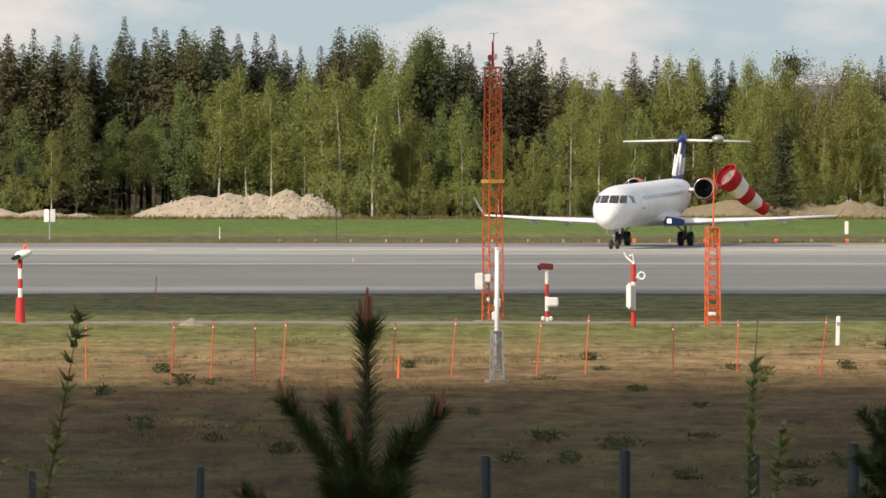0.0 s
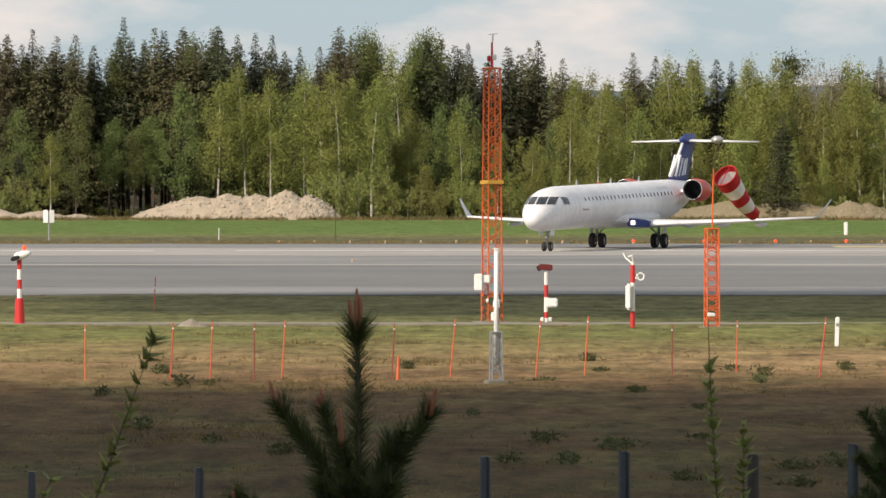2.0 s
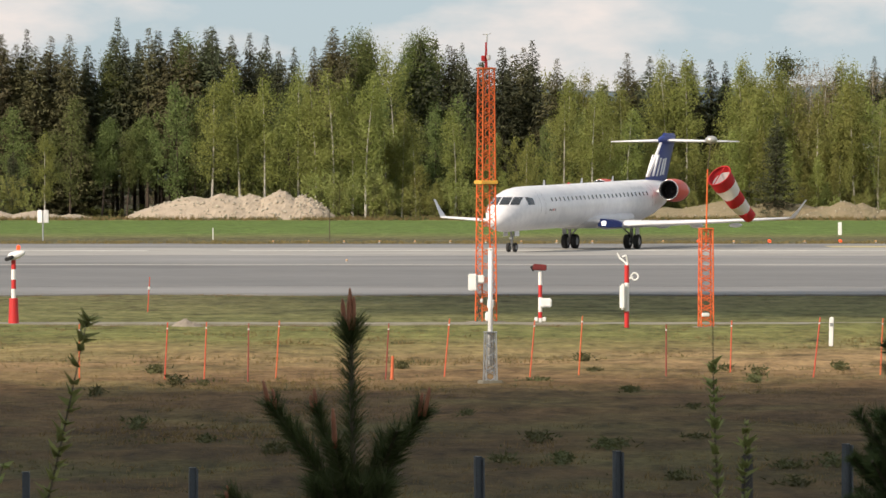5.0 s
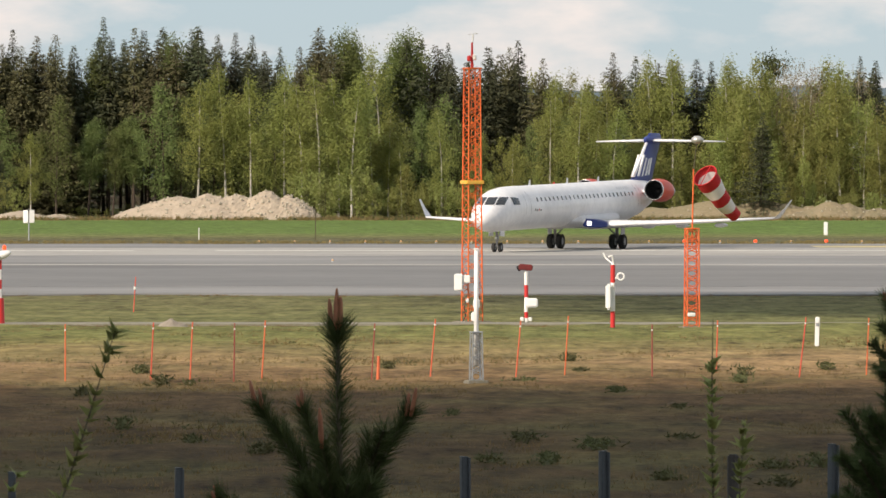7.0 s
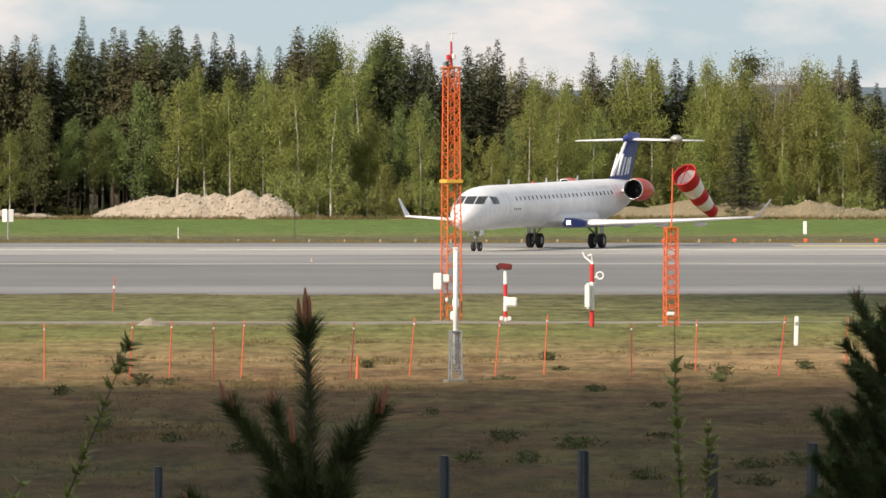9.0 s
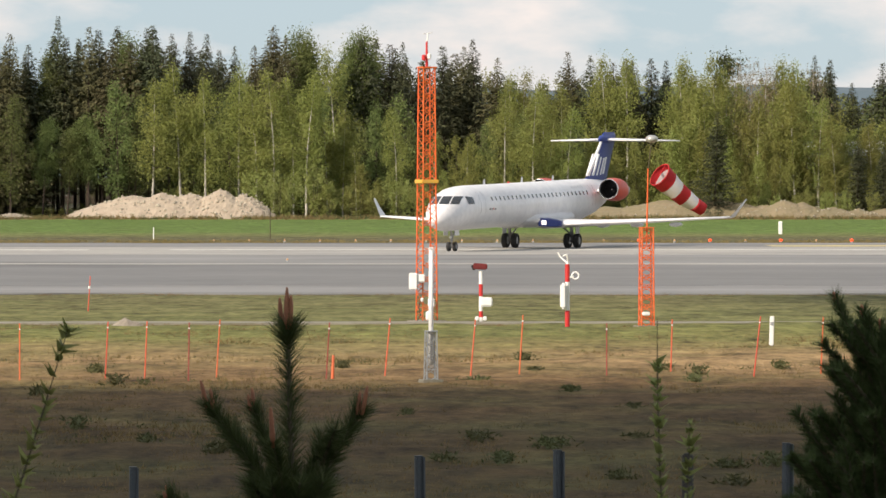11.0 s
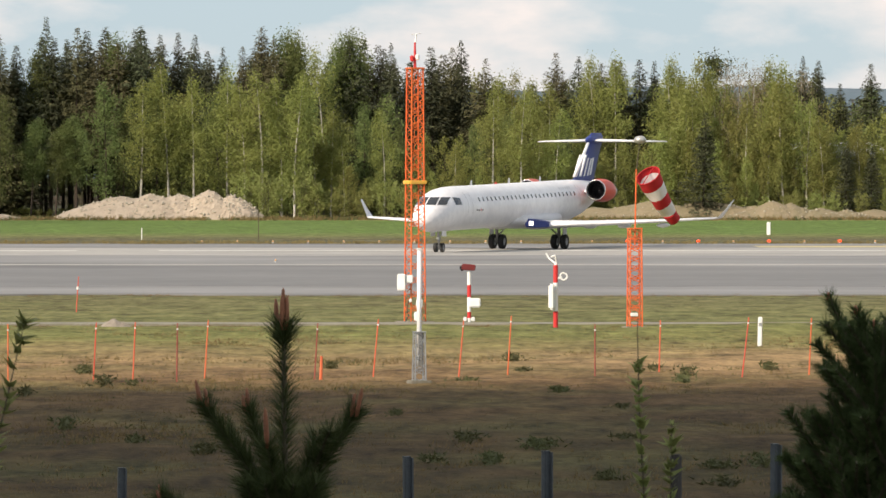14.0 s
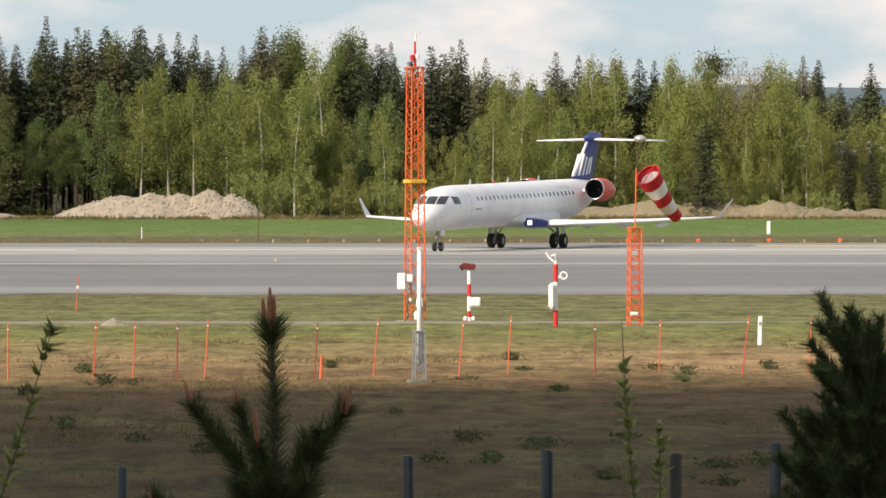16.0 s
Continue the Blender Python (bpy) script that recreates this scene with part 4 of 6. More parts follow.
# ---- heaps ----
def heap(name, cx, cy, w, dpt, h, peaks, label, seed, stones=0, material="gravel"):
    """A tipped heap: several cones melted together and broken by noise, with loose stones on it."""
    n, m = 70, 26
    verts, faces = [], []

    def hz(u, v):
        z = 0.0
        for pu, pv, ph, pw in peaks:
            z = max(z, ph * max(0.0, 1 - math.hypot((u - pu) / pw, (v - pv) / 0.95)) ** 0.8)
        return h * z * (1 + 0.13 * noise.noise(Vector((u * 6, v * 4, seed)))) + (0.05 * h * (1 + u) * noise.noise(Vector((u * 22, v * 11, seed))) if z > 0.02 else 0)

    for j in range(m + 1):
        for i in range(n + 1):
            u, v = -1.1 + 2.2 * i / n, -1.05 + 2.1 * j / m
            verts.append((u * w / 2, v * dpt / 2, hz(u, v) - 0.08))
    for j in range(m):
        for i in range(n):
            a = j * (n + 1) + i
            faces.append((a, a + 1, a + n + 2, a + n + 1))
    t = thing(name, pose(cx, cy, 0), label, "heap")
    part("heap_body", (verts, faces), M[material], t, smooth=False)
    if stones:
        rng = random.Random(seed)
        sv, sf = [], []
        ico = bmesh.new()
        bmesh.ops.create_icosphere(ico, subdivisions=1, radius=1)
        base = [v.co.copy() for v in ico.verts]
        tri = [[v.index for v in fc.verts] for fc in ico.faces]
        ico.free()
        for _ in range(stones):
            u, v = 1 - 2 * rng.random() ** 1.7, rng.uniform(-1, 0.3)
            z = hz(u, v)
            if z < 0.05 * h:
                continue
            r = 0.042 * h * rng.uniform(0.3, 1.2) ** 1.5
            o = len(sv)
            k = [rng.uniform(0.6, 1.3) for _ in range(3)]
            sv += [(u * w / 2 + b.x * r * k[0], v * dpt / 2 + b.y * r * k[1], z - 0.05 + b.z * r * k[2]) for b in base]
            sf += [[o + q for q in f] for f in tri]
        tagged(part("scree", (sv, sf), M["stone"], t), kind="stuff")


heap("gravel_heap", -22.8, 636, 19.5, 8, 2.9, ((-0.4, 0, 0.86, 0.75), (-0.1, 0, 0.93, 0.6), (0.2, 0.1, 0.92, 0.5), (0.5, 0, 1.06, 0.42), (0.74, 0, 0.9, 0.36)), "large pale heap of tipped gravel at the forest edge", 3, 700)
heap("gravel_heap", -43.5, 637, 15, 7, 1.15, ((-0.5, 0, 1.0, 0.5), (0.1, 0, 0.8, 0.5), (0.6, 0, 0.5, 0.4)), "low sandy heap at the forest edge", 8, 250)
heap("earth_heap", 41.0, 637, 15, 7, 2.0, ((-0.55, 0, 0.45, 0.5), (-0.25, 0, 0.98, 0.5), (0.0, 0.1, 0.85, 0.45), (0.4, 0, 0.6, 0.5), (0.75, 0, 0.5, 0.4)), "low brown earth heap at the forest edge", 12, 120, "earth")
heap("earth_heap", 28.5, 641, 24, 6, 2.1, ((-0.6, 0, 0.6, 0.6), (-0.1, 0, 0.9, 0.7), (0.35, 0, 0.95, 0.6), (0.75, 0, 0.7, 0.4)), "long grey-brown earth bank behind the runway", 15, 120, "earth")
heap("earth_heap", 55.0, 640, 18, 6, 1.3, ((-0.6, 0, 0.8, 0.5), (0.1, 0, 0.8, 0.6), (0.6, 0, 0.7, 0.5)), "low brown earth bank at the forest edge", 18, 60, "earth")
heap("soil_heap", -8.62, 201, 1.3, 1.2, 0.33, ((-0.1, 0, 1.0, 0.8), (0.3, 0, 0.7, 0.6)), "small heap of grey soil beside the track", 21, 60, "soil")


# ---- forest ----
def leaf_blades(points, dirs, ups, sizes, widths):
    """Leaf shapes: a tilted blade that narrows to a tip at each point, along dirs, as flat lists."""
    p, d, u = np.asarray(points), np.asarray(dirs), np.asarray(ups)
    d = d / np.linalg.norm(d, axis=1, keepdims=True)
    sd = np.cross(d, u)
    sd = sd / (np.linalg.norm(sd, axis=1, keepdims=True) + 1e-9)
    s, w = np.asarray(sizes)[:, None], np.asarray(widths)[:, None]
    v = np.stack([p + sd * w * 0.5, p + d * s, p - sd * w * 0.5], 1).reshape(-1, 3)
    f = np.arange(len(v)).reshape(-1, 3)
    return v.tolist(), f.tolist()


def spruce_parts(h, seed, bare=0.05, width=0.2, fine=1.0):
    """A spruce: drooping branches in loose whorls, each a fan of short hanging sprays, thinner where light comes through."""
    rng = np.random.RandomState(seed)
    bm = bmesh.new()
    tube(bm, (0, 0, -0.2), (0, 0, h * 0.985), h * 0.011, 0.015, 8)
    P, D, U, S, W = [], [], [], [], []
    z = h * bare
    swell, lean = rng.uniform(0, 6.28), rng.uniform(0, 6.28)
    while z < h * 0.992:
        k = (h - z) / h
        R = h * width * min(1.0, 0.01 + k * 1.2) ** 0.86 * (1 + 0.13 * math.sin(z * 0.8 + swell) + 0.08 * math.sin(z * 2.1 + lean))
        nb = 10 if k > 0.1 else 6
        a0 = rng.uniform(0, 6.28)
        for b in range(nb):
            a = a0 + 6.28319 * b / nb + rng.uniform(-0.4, 0.4)
            r = R * rng.uniform(0.5, 1.05) * (1 + 0.14 * math.sin(a * 2 + z * 0.5 + lean))
            zb = z + rng.uniform(-0.02, 0.02) * h * (0.3 + k)
            ca, sa = math.cos(a), math.sin(a)
            droop = -0.55 * k + 0.22
            for _ in range(max(4, int(r * 10.0 * fine))):
                t = 1 - rng.uniform(0, 1) ** 1.5 * 0.9
                x = r * t
                side = rng.normal(0, 0.10 * r * (1.25 - t) + 0.05)
                hang = rng.uniform(0, 0.5) * min(1.0, k * 3)
                P.append((ca * x - sa * side, sa * x + ca * side, zb + x * droop + 0.22 * x * t - hang * 0.6))
                sp = a + (0.7 if side > 0 else -0.7) * rng.uniform(0, 1.2)
                D.append((math.cos(sp), math.sin(sp), rng.uniform(-1.0, 0.25)))
                U.append((rng.uniform(-0.7, 0.7), rng.uniform(-0.7, 0.7), 1))
                g = min(1.0, 0.5 + 2.2 * k) / fine ** 0.45
                S.append(rng.uniform(0.28, 0.62) * g)
                W.append(rng.uniform(0.10, 0.24) * g)
        z += h * 0.021 / fine ** 0.3 * rng.uniform(0.8, 1.2) * (0.5 + k * 0.7)
    return bm, leaf_blades(P, D, U, S, W)


def crown_width(shape, k):
    """Reach of the limbs at the share k of the crown's height."""
    if shape == "round":
        return 0.35 + 0.75 * math.sin(3.14159 * min(1.0, 0.12 + 0.86 * k))
    if shape == "flame":
        return (0.6 + 1.33 * k) if k < 0.3 else max(0.1, 1.0 - ((k - 0.3) / 0.7) ** 1.8)
    return 0.35 + 0.95 * math.sin(min(1, k * 1.15) * 2.6)


def broad_parts(h, seed, spread=0.17, low=0.28, leaf=0.21, count=7600, bark_r=0.009, stems=1, shape="flame", limbs_n=46):
    """A leafy tree: leaves hang in loose, drawn-out clumps along ascending limbs, with gaps between the clumps."""
    rng = np.random.RandomState(seed)
    bm, limbs = bmesh.new(), bmesh.new()
    P, D, U, S, W = [], [], [], [], []
    for s in range(stems):
        bx, by = (0, 0) if stems == 1 else rng.uniform(-0.5, 0.5, 2) * h * 0.22
        lx, ly = rng.uniform(-0.04, 0.04, 2) * h if stems == 1 else (bx * 0.8, by * 0.8)
        hh = h * (1 if s == 0 else rng.uniform(0.6, 0.95))
        pts = [Vector((bx + lx * t * t + 0.01 * h * math.sin(4 * t + s), by + ly * t * t, hh * t * 0.97 - (0.2 if t == 0 else 0))) for t in (0, 0.25, 0.5, 0.75, 1)]
        loft(bm, [[p + Vector((math.cos(6.28319 * q / 7), math.sin(6.28319 * q / 7), 0)) * h * bark_r * (1 - 0.23 * i) for q in range(7)] for i, p in enumerate(pts)])
        nl = int(limbs_n / stems) + 4
        for j in range(nl):
            t = low + (0.985 - low) * ((j + rng.uniform(0, 1)) / nl)
            i = min(3, int(t * 4))
            base = pts[i].lerp(pts[i + 1], t * 4 - i)
            k = (t - low) / (1 - low)
            r = h * spread * crown_width(shape, k) * rng.uniform(0.45, 1.15)
            a = rng.uniform(0, 6.28)
            tip = base + Vector((math.cos(a) * r, math.sin(a) * r, r * rng.uniform(0.35, 1.0) * (0.4 + 0.6 * (1 - k))))
            tube(limbs, base, base.lerp(tip, 0.8), h * 0.0020 * (1.2 - k), h * 0.0006, 4)
            clumps = [(rng.uniform(0.25, 1.08), rng.normal(0, h * 0.016, 3)) for _ in range(4)]
            for n in range(int(count / (stems * nl) * (0.35 + 0.65 * min(1.0, r / (h * spread))) * 1.25)):
                u, o = clumps[n % 4]
                q = base.lerp(tip, u)
                g = rng.normal(0, h * 0.019, 3).clip(-0.04 * h, 0.04 * h)
                P.append((q.x + o[0] + g[0], q.y + o[1] + g[1], q.z + o[2] + g[2] * 1.5 - abs(g[0]) * 0.8))
                D.append((rng.normal(), rng.normal(), rng.normal() - 0.8))
                U.append((rng.normal(), rng.normal(), 1.0))
                S.append(leaf * rng.uniform(0.6, 1.35))
                W.append(leaf * rng.uniform(0.4, 0.8))
    return bm, leaf_blades(P, D, U, S, W), limbs


def proto(name, made, bark, leaf, label, category):
    t = thing(name, pose(0, 0, 0), label, category)
    part("trunk", made[0], M[bark], t, "slim pale trunk" if bark == "birch_bark" else "")
    part("crown", made[1], M[leaf], t)
    if len(made) > 2:
        tagged(part("limb", made[2], M["bark"], t), kind="stuff")
    return t


def plant(src, x, y, h, h0, turn, sx=1.0):
    k = h / h0
    lean = math.sin(x * 7.3 + y) * 1.6
    return copy_thing(src, pose(x, y, -0.05, 0, lean, 0) @ Matrix.Rotation(radians(turn), 4, "Z") @ Matrix.Diagonal((k * sx, k * sx, k, 1)))


def skyline(x, rows):
    rows = sorted(rows)
    for (x0, h0), (x1, h1) in zip(rows, rows[1:]):
        if x0 <= x <= x1:
            return h0 + (h1 - h0) * (x - x0) / (x1 - x0)
    return rows[0][1] if x < rows[0][0] else rows[-1][1]


def build_forest():
    rng = random.Random(5)
    edge = "tall dark green spruce at the forest edge"
    young = "pale-barked birch in fresh yellow-green leaf"
    spr = [proto("spruce", spruce_parts(20, 11 + i, width=(0.185, 0.215, 0.165, 0.2, 0.18)[i], fine=1.0), "bark", "spruce_olive" if i in (1, 4) else "spruce", "tall olive-brown spruce at the forest edge" if i in (1, 4) else edge, "tree") for i in range(5)]
    far_spr = [proto("spruce", spruce_parts(20, 24 + i, width=(0.21, 0.24, 0.19)[i], fine=0.33), "bark", ("spruce", "spruce_olive", "spruce")[i], "dark green spruce inside the forest", "tree") for i in range(3)]
    high = [proto("spruce", spruce_parts(20, 17 + i, bare=0.31, width=(0.2, 0.225)[i], fine=0.7), "bark", ("spruce", "spruce_olive")[i], "tall dark spruce with a bare lower trunk", "tree") for i in range(2)]
    bir = [proto("birch", broad_parts(14, 31 + i, spread=(0.185, 0.16, 0.2, 0.17)[i], low=(0.2, 0.28, 0.16, 0.24)[i], leaf=0.18, count=7600), "birch_bark", "birch", young, "tree") for i in range(4)]
    deep = [proto("birch", broad_parts(14, 35 + i, spread=(0.19, 0.17)[i], low=0.14, leaf=0.19, count=6600), "bark", "birch_deep", "slender birch in darker green leaf", "tree") for i in range(2)]
    far_bir = [proto("birch", broad_parts(14, 41 + i, spread=0.2, low=0.12, leaf=0.3, count=2400), "bark", ("birch", "birch_deep", "birch")[i], "leafy birch inside the forest edge", "tree") for i in range(3)]
    aspen = [proto("aspen", broad_parts(20, 51 + i, spread=0.105, low=0.34, leaf=0.22, count=11000, shape="round", limbs_n=60), "bark", "birch_deep", "tall broad-crowned aspen at the forest edge", "tree") for i in range(2)]
    pine = proto("pine", broad_parts(20, 55, spread=0.085, low=0.88, leaf=0.3, count=1300, shape="flat", limbs_n=16), "bark", "pine_far", "tall pine with a small dark flat crown", "tree")
    bare = [proto("birch", broad_parts(16, 57 + i, spread=0.13, low=0.3, leaf=0.16, count=3600), "birch_bark", "bare_twig", "grey-brown birch still almost bare of leaf", "tree") for i in range(2)]
    bus = [proto("bush", broad_parts(4, 61 + i, spread=0.34, low=0.05, leaf=0.15, count=2300, stems=6, bark_r=0.006, shape="round", limbs_n=40), "twig_bark", "bush", "leafy light green willow bush at the forest edge", "bush") for i in range(3)]
    sap = [proto("young_birch", broad_parts(9, 81 + i, spread=(0.2, 0.175, 0.22)[i], low=0.06, leaf=0.18, count=3300, bark_r=0.006), "twig_bark", "birch", "young birch in light green spring leaf", "tree") for i in range(3)]
    SPRUCES = [(-47.0, 18.6), (-44.6, 18.4), (-42.4, 18.0), (-40.0, 17.4), (-35.7, 19.0), (-30.5, 19.0), (-28.4, 18.6), (-26.5, 19.0), (-23.3, 18.4), (-48.2, 19.5), (-45.8, 20.1), (-43.5, 19.3), (-41.2, 19.6), (-38.8, 18.4), (-36.7, 21.3), (-34.6, 19.0), (-33.0, 20.3), (-31.4, 19.9), (-29.6, 20.3), (-27.3, 20.2), (-25.7, 20.4), (-24.3, 19.5), (-22.3, 19.8), (-20.9, 19.6), (-19.4, 17.8), (-17.2, 18.3), (-14.8, 18.4), (-13.1, 20.5), (-12.0, 19.0),
               (-3.4, 18.9), (-1.2, 18.6), (1.0, 18.6), (5.1, 18.2), (6.7, 18.2), (8.5, 19.0), (10.2, 16.9), (18.6, 17.6), (20.1, 17.2), (23.3, 16.6), (25.5, 17.0), (27.2, 17.0), (28.8, 16.8), (44.1, 17.2), (45.8, 16.8), (48.4, 14.3), (51.8, 16.4)]
    ASPENS = [(-10.6, 20.2), (-9.0, 19.0), (-5.2, 19.2), (-2.6, 20.1), (-37.8, 17.6), (-27.9, 19.4)]
    BACK_BIRCHES = [(-6.6, 18.2), (22.1, 17.3), (24.2, 17.3), (31.4, 17.1), (33.8, 17.1), (35.0, 16.0), (41.1, 16.9), (42.6, 16.7), (13.4, 15.6), (15.9, 14.9), (30.0, 16.6), (11.9, 15.4), (17.3, 14.6)]
    BIRCHES = [(-42.6, 9.1), (-25.4, 14.5), (-22.4, 16.2), (-19.9, 15.0), (-16.4, 16.0), (-14.6, 14.2), (-12.8, 15.5), (-10.8, 15.0), (-9.4, 15.4), (-7.3, 10.7), (-5.7, 11.5), (-4.3, 9.0), (-0.2, 11.5), (7.1, 8.2), (11.0, 12.7), (14.1, 13.5),
               (15.7, 10.0), (20.4, 9.6), (31.0, 12.7), (32.2, 14.7), (37.3, 12.7), (39.7, 13.6), (41.2, 14.7), (43.6, 12.7), (45.2, 10.7), (49.1, 9.6), (3.6, 9.0), (17.6, 11.6)]
    DEEP = [(-46.6, 12.0), (-40.6, 13.2), (-29.2, 14.6), (-27.4, 13.0), (-24.0, 12.4), (-21.2, 11.0), (-18.2, 13.2), (-11.8, 12.4), (-8.2, 13.2), (-2.4, 12.2), (1.6, 10.2), (9.2, 10.0), (12.6, 11.2)]
    BUSHES = [(-14.5, 5.4), (-12.2, 5.2), (-10.6, 4.6), (-8.3, 5.6), (-6.8, 4.1), (-4.8, 3.6), (-2.5, 3.3), (-0.2, 4.4), (2.6, 4.0), (4.4, 3.6), (9.5, 3.0), (23.9, 3.0), (26.7, 2.7), (38.2, 2.6), (41.1, 2.9), (43.4, 3.0), (45.6, 3.0), (48.5, 3.0), (-45.0, 5.0), (-43.5, 3.3), (-47.3, 4.4)]
    for x, h in SPRUCES:
        gap = -38.5 < x < -28
        plant(rng.choice(high if gap else spr), x, 672 + rng.uniform(-4, 4), h, 20, rng.uniform(0, 360), rng.uniform(0.85, 1.25))
    for x, y, h, sx in ((32.2, 640, 10.9, 1.2), (47.0, 644, 8.0, 1.2), (49.6, 644, 7.4, 1.2), (-26.0, 660, 8.2, 1.4), (-46.0, 655, 7.0, 1.4), (-3.0, 664, 9.5, 1.3), (18.8, 664, 10.5, 1.3)):
        plant(spr[0] if rng.random() < 0.5 else spr[3], x, y, h, 20, rng.uniform(0, 360), sx)
    for x, h in ASPENS:
        plant(rng.choice(aspen), x, 672, h, 20, rng.uniform(0, 360), 1.0)
    for x, h in ((-32.6, 10.8), (-37.4, 10.4), (-34.8, 9.6)):
        plant(rng.choice(aspen), x, 664, h, 20, rng.uniform(0, 360), 1.3)
    plant(pine, 36.1, 676, 17.5, 20, 40)
    for x, h in ((35.4, 16.6), (37.4, 16.9), (38.9, 16.4), (39.9, 15.8), (43.9, 16.2)):
        plant(rng.choice(bare), x, 668, h, 16, rng.uniform(0, 360), 1.05)
    for x, h in BACK_BIRCHES:
        plant(rng.choice(bir), x, 668, h, 14, rng.uniform(0, 360), 0.95)
    for x, h in BIRCHES:
        plant(rng.choice(bir), x, 652 + rng.uniform(-3, 3), h, 14, rng.uniform(0, 360), rng.uniform(0.95, 1.2))
    for x, h in DEEP:
        plant(rng.choice(deep), x, 661 + rng.uniform(-3, 3), h, 14, rng.uniform(0, 360), rng.uniform(0.95, 1.25))
    for x, h in BUSHES:
        plant(rng.choice(bus), x, 641 + rng.uniform(-1.5, 1.5), h, 4, rng.uniform(0, 360), rng.uniform(0.9, 1.2))
    # the wood behind: lower than the edge, closing the gaps
    top = SPRUCES + ASPENS + BACK_BIRCHES
    for row, (y, step, k) in enumerate(((680, 2.0, 0.88), (690, 2.5, 0.9), (704, 3.0, 0.91), (720, 3.6, 0.92))):
        x = -60.0
        while x < 66:
            xx = x + rng.uniform(-0.9, 0.9)
            h = skyline(xx * 672 / y, top) * (k + (0.05 if xx < 0 else 0.0)) * rng.uniform(0.84, 1.04) * y / 672
            gap = -40 < xx * 672 / y < -27.5
            if xx > 9 and rng.random() < 0.6:
                plant(rng.choice(far_bir), xx, y, h * 0.97, 14, rng.uniform(0, 360), 0.95)
            elif not (gap and row > 1):
                plant(rng.choice(high if gap else far_spr), xx, y, h, 20, rng.uniform(0, 360), rng.uniform(0.95, 1.3))
            x += step
    # second row of young birches and undergrowth at the edge
    x = -24.0
    while x < 54:
        plant(rng.choice(far_bir), x, 663 + rng.uniform(-3, 3), skyline(x, top) * (rng.uniform(0.3, 0.5) if 2 < x < 10 or 16 < x < 30 else rng.uniform(0.4, 0.72)), 14, rng.uniform(0, 360), rng.uniform(0.95, 1.25))
        x += rng.uniform(1.5, 2.6)
    x = -25.0
    while x < 54:
        plant(rng.choice(bus), x, 656 + rng.uniform(-4, 6), rng.uniform(2.2, 4.4), 4, rng.uniform(0, 360), rng.uniform(0.9, 1.4))
        x += rng.uniform(1.0, 1.9)
    # far side of the lorry's road
    x = -78.0
    while x < 72:
        plant(rng.choice(far_spr), x, 925 + rng.uniform(-5, 12), rng.uniform(14, 18), 20, rng.uniform(0, 360), 1.6)
        x += 3.0
    # young trees standing out before the edge, lower towards the field
    for x0, x1, y, step, ha, hb in ((-11.5, 13, 649, 2.0, 3.0, 6.0), (14, 29, 655, 1.6, 5.0, 9.0), (29, 55, 658, 1.5, 9.0, 13.0), (28.5, 55, 653, 1.4, 6.0, 10.0), (34.5, 55, 648, 1.5, 3.6, 7.0), (33.8, 55, 645, 2.0, 2.0, 4.0)):
        x = x0
        while x < x1:
            plant(rng.choice(sap), x, y + rng.uniform(-2, 2), rng.uniform(ha, hb), 9, rng.uniform(0, 360), rng.uniform(0.9, 1.25))
            x += step * rng.uniform(0.7, 1.4)
    x = -64.0
    while x < -28:
        plant(rng.choice(far_spr), x, 886, rng.uniform(1.5, 2.2), 20, rng.uniform(0, 360), rng.uniform(2.2, 3.2))
        x += 1.2
    # low growth under the gap
    x = -40.0
    while x < -24:
        plant(rng.choice(bus), x + 0.5, 668, rng.uniform(0.9, 1.7), 4, rng.uniform(0, 360), 1.5)
        x += rng.uniform(0.7, 1.1)
    for src in spr + far_spr + high + bir + deep + far_bir + aspen + [pine] + bare + bus + sap:
        for o in (*src.children, src):
            bpy.data.objects.remove(o)


build_forest()


def build_distance():
    verts, faces = [], []
    n = 60
    for i in range(n + 1):
        x = -900 + 1800 * i / n
        z = 53 + 9 * noise.noise(Vector((x * 0.004, 0, 2))) + 3 * noise.noise(Vector((x * 0.03, 0, 5)))
        verts += [(x, 3500, -5), (x, 3560, z * 0.8), (x, 3700, z), (x, 4100, -5)]
    for i in range(n):
        for k in range(3):
            a = i * 4 + k
            faces.append((a, a + 4, a + 5, a + 1))
    tagged(part("backdrop", (verts, faces), M["hill"], smooth=True), "distant wooded ridge with blue-grey haze painted into its colour", "hill", kind="structure")
    shed = thing("shed", pose(47.6, 662, -0.05, 0, 0, 8), "grey flat-roofed shed among the trees", "building")
    bm = bmesh.new()
    box(bm, (0, 0, 3.2), (9, 6, 6.4))
    part("wall", bm, M["shed_wall"], shed)
    bm = bmesh.new()
    loft(bm, [[(-4.8, -3.4, 6.4), (-4.8, 3.4, 7.6), (-4.8, 3.4, 7.9), (-4.8, -3.4, 6.7)], [(4.8, -3.4, 6.4), (4.8, 3.4, 7.6), (4.8, 3.4, 7.9), (4.8, -3.4, 6.7)]])
    part("roof", bm, M["shed_roof"], shed, "light grey metal roof")
    slab("forest_road", -260, 420, 896, 906, -0.6, 1.1, M["bark"], "raised dark earth road behind the trees")


build_distance()


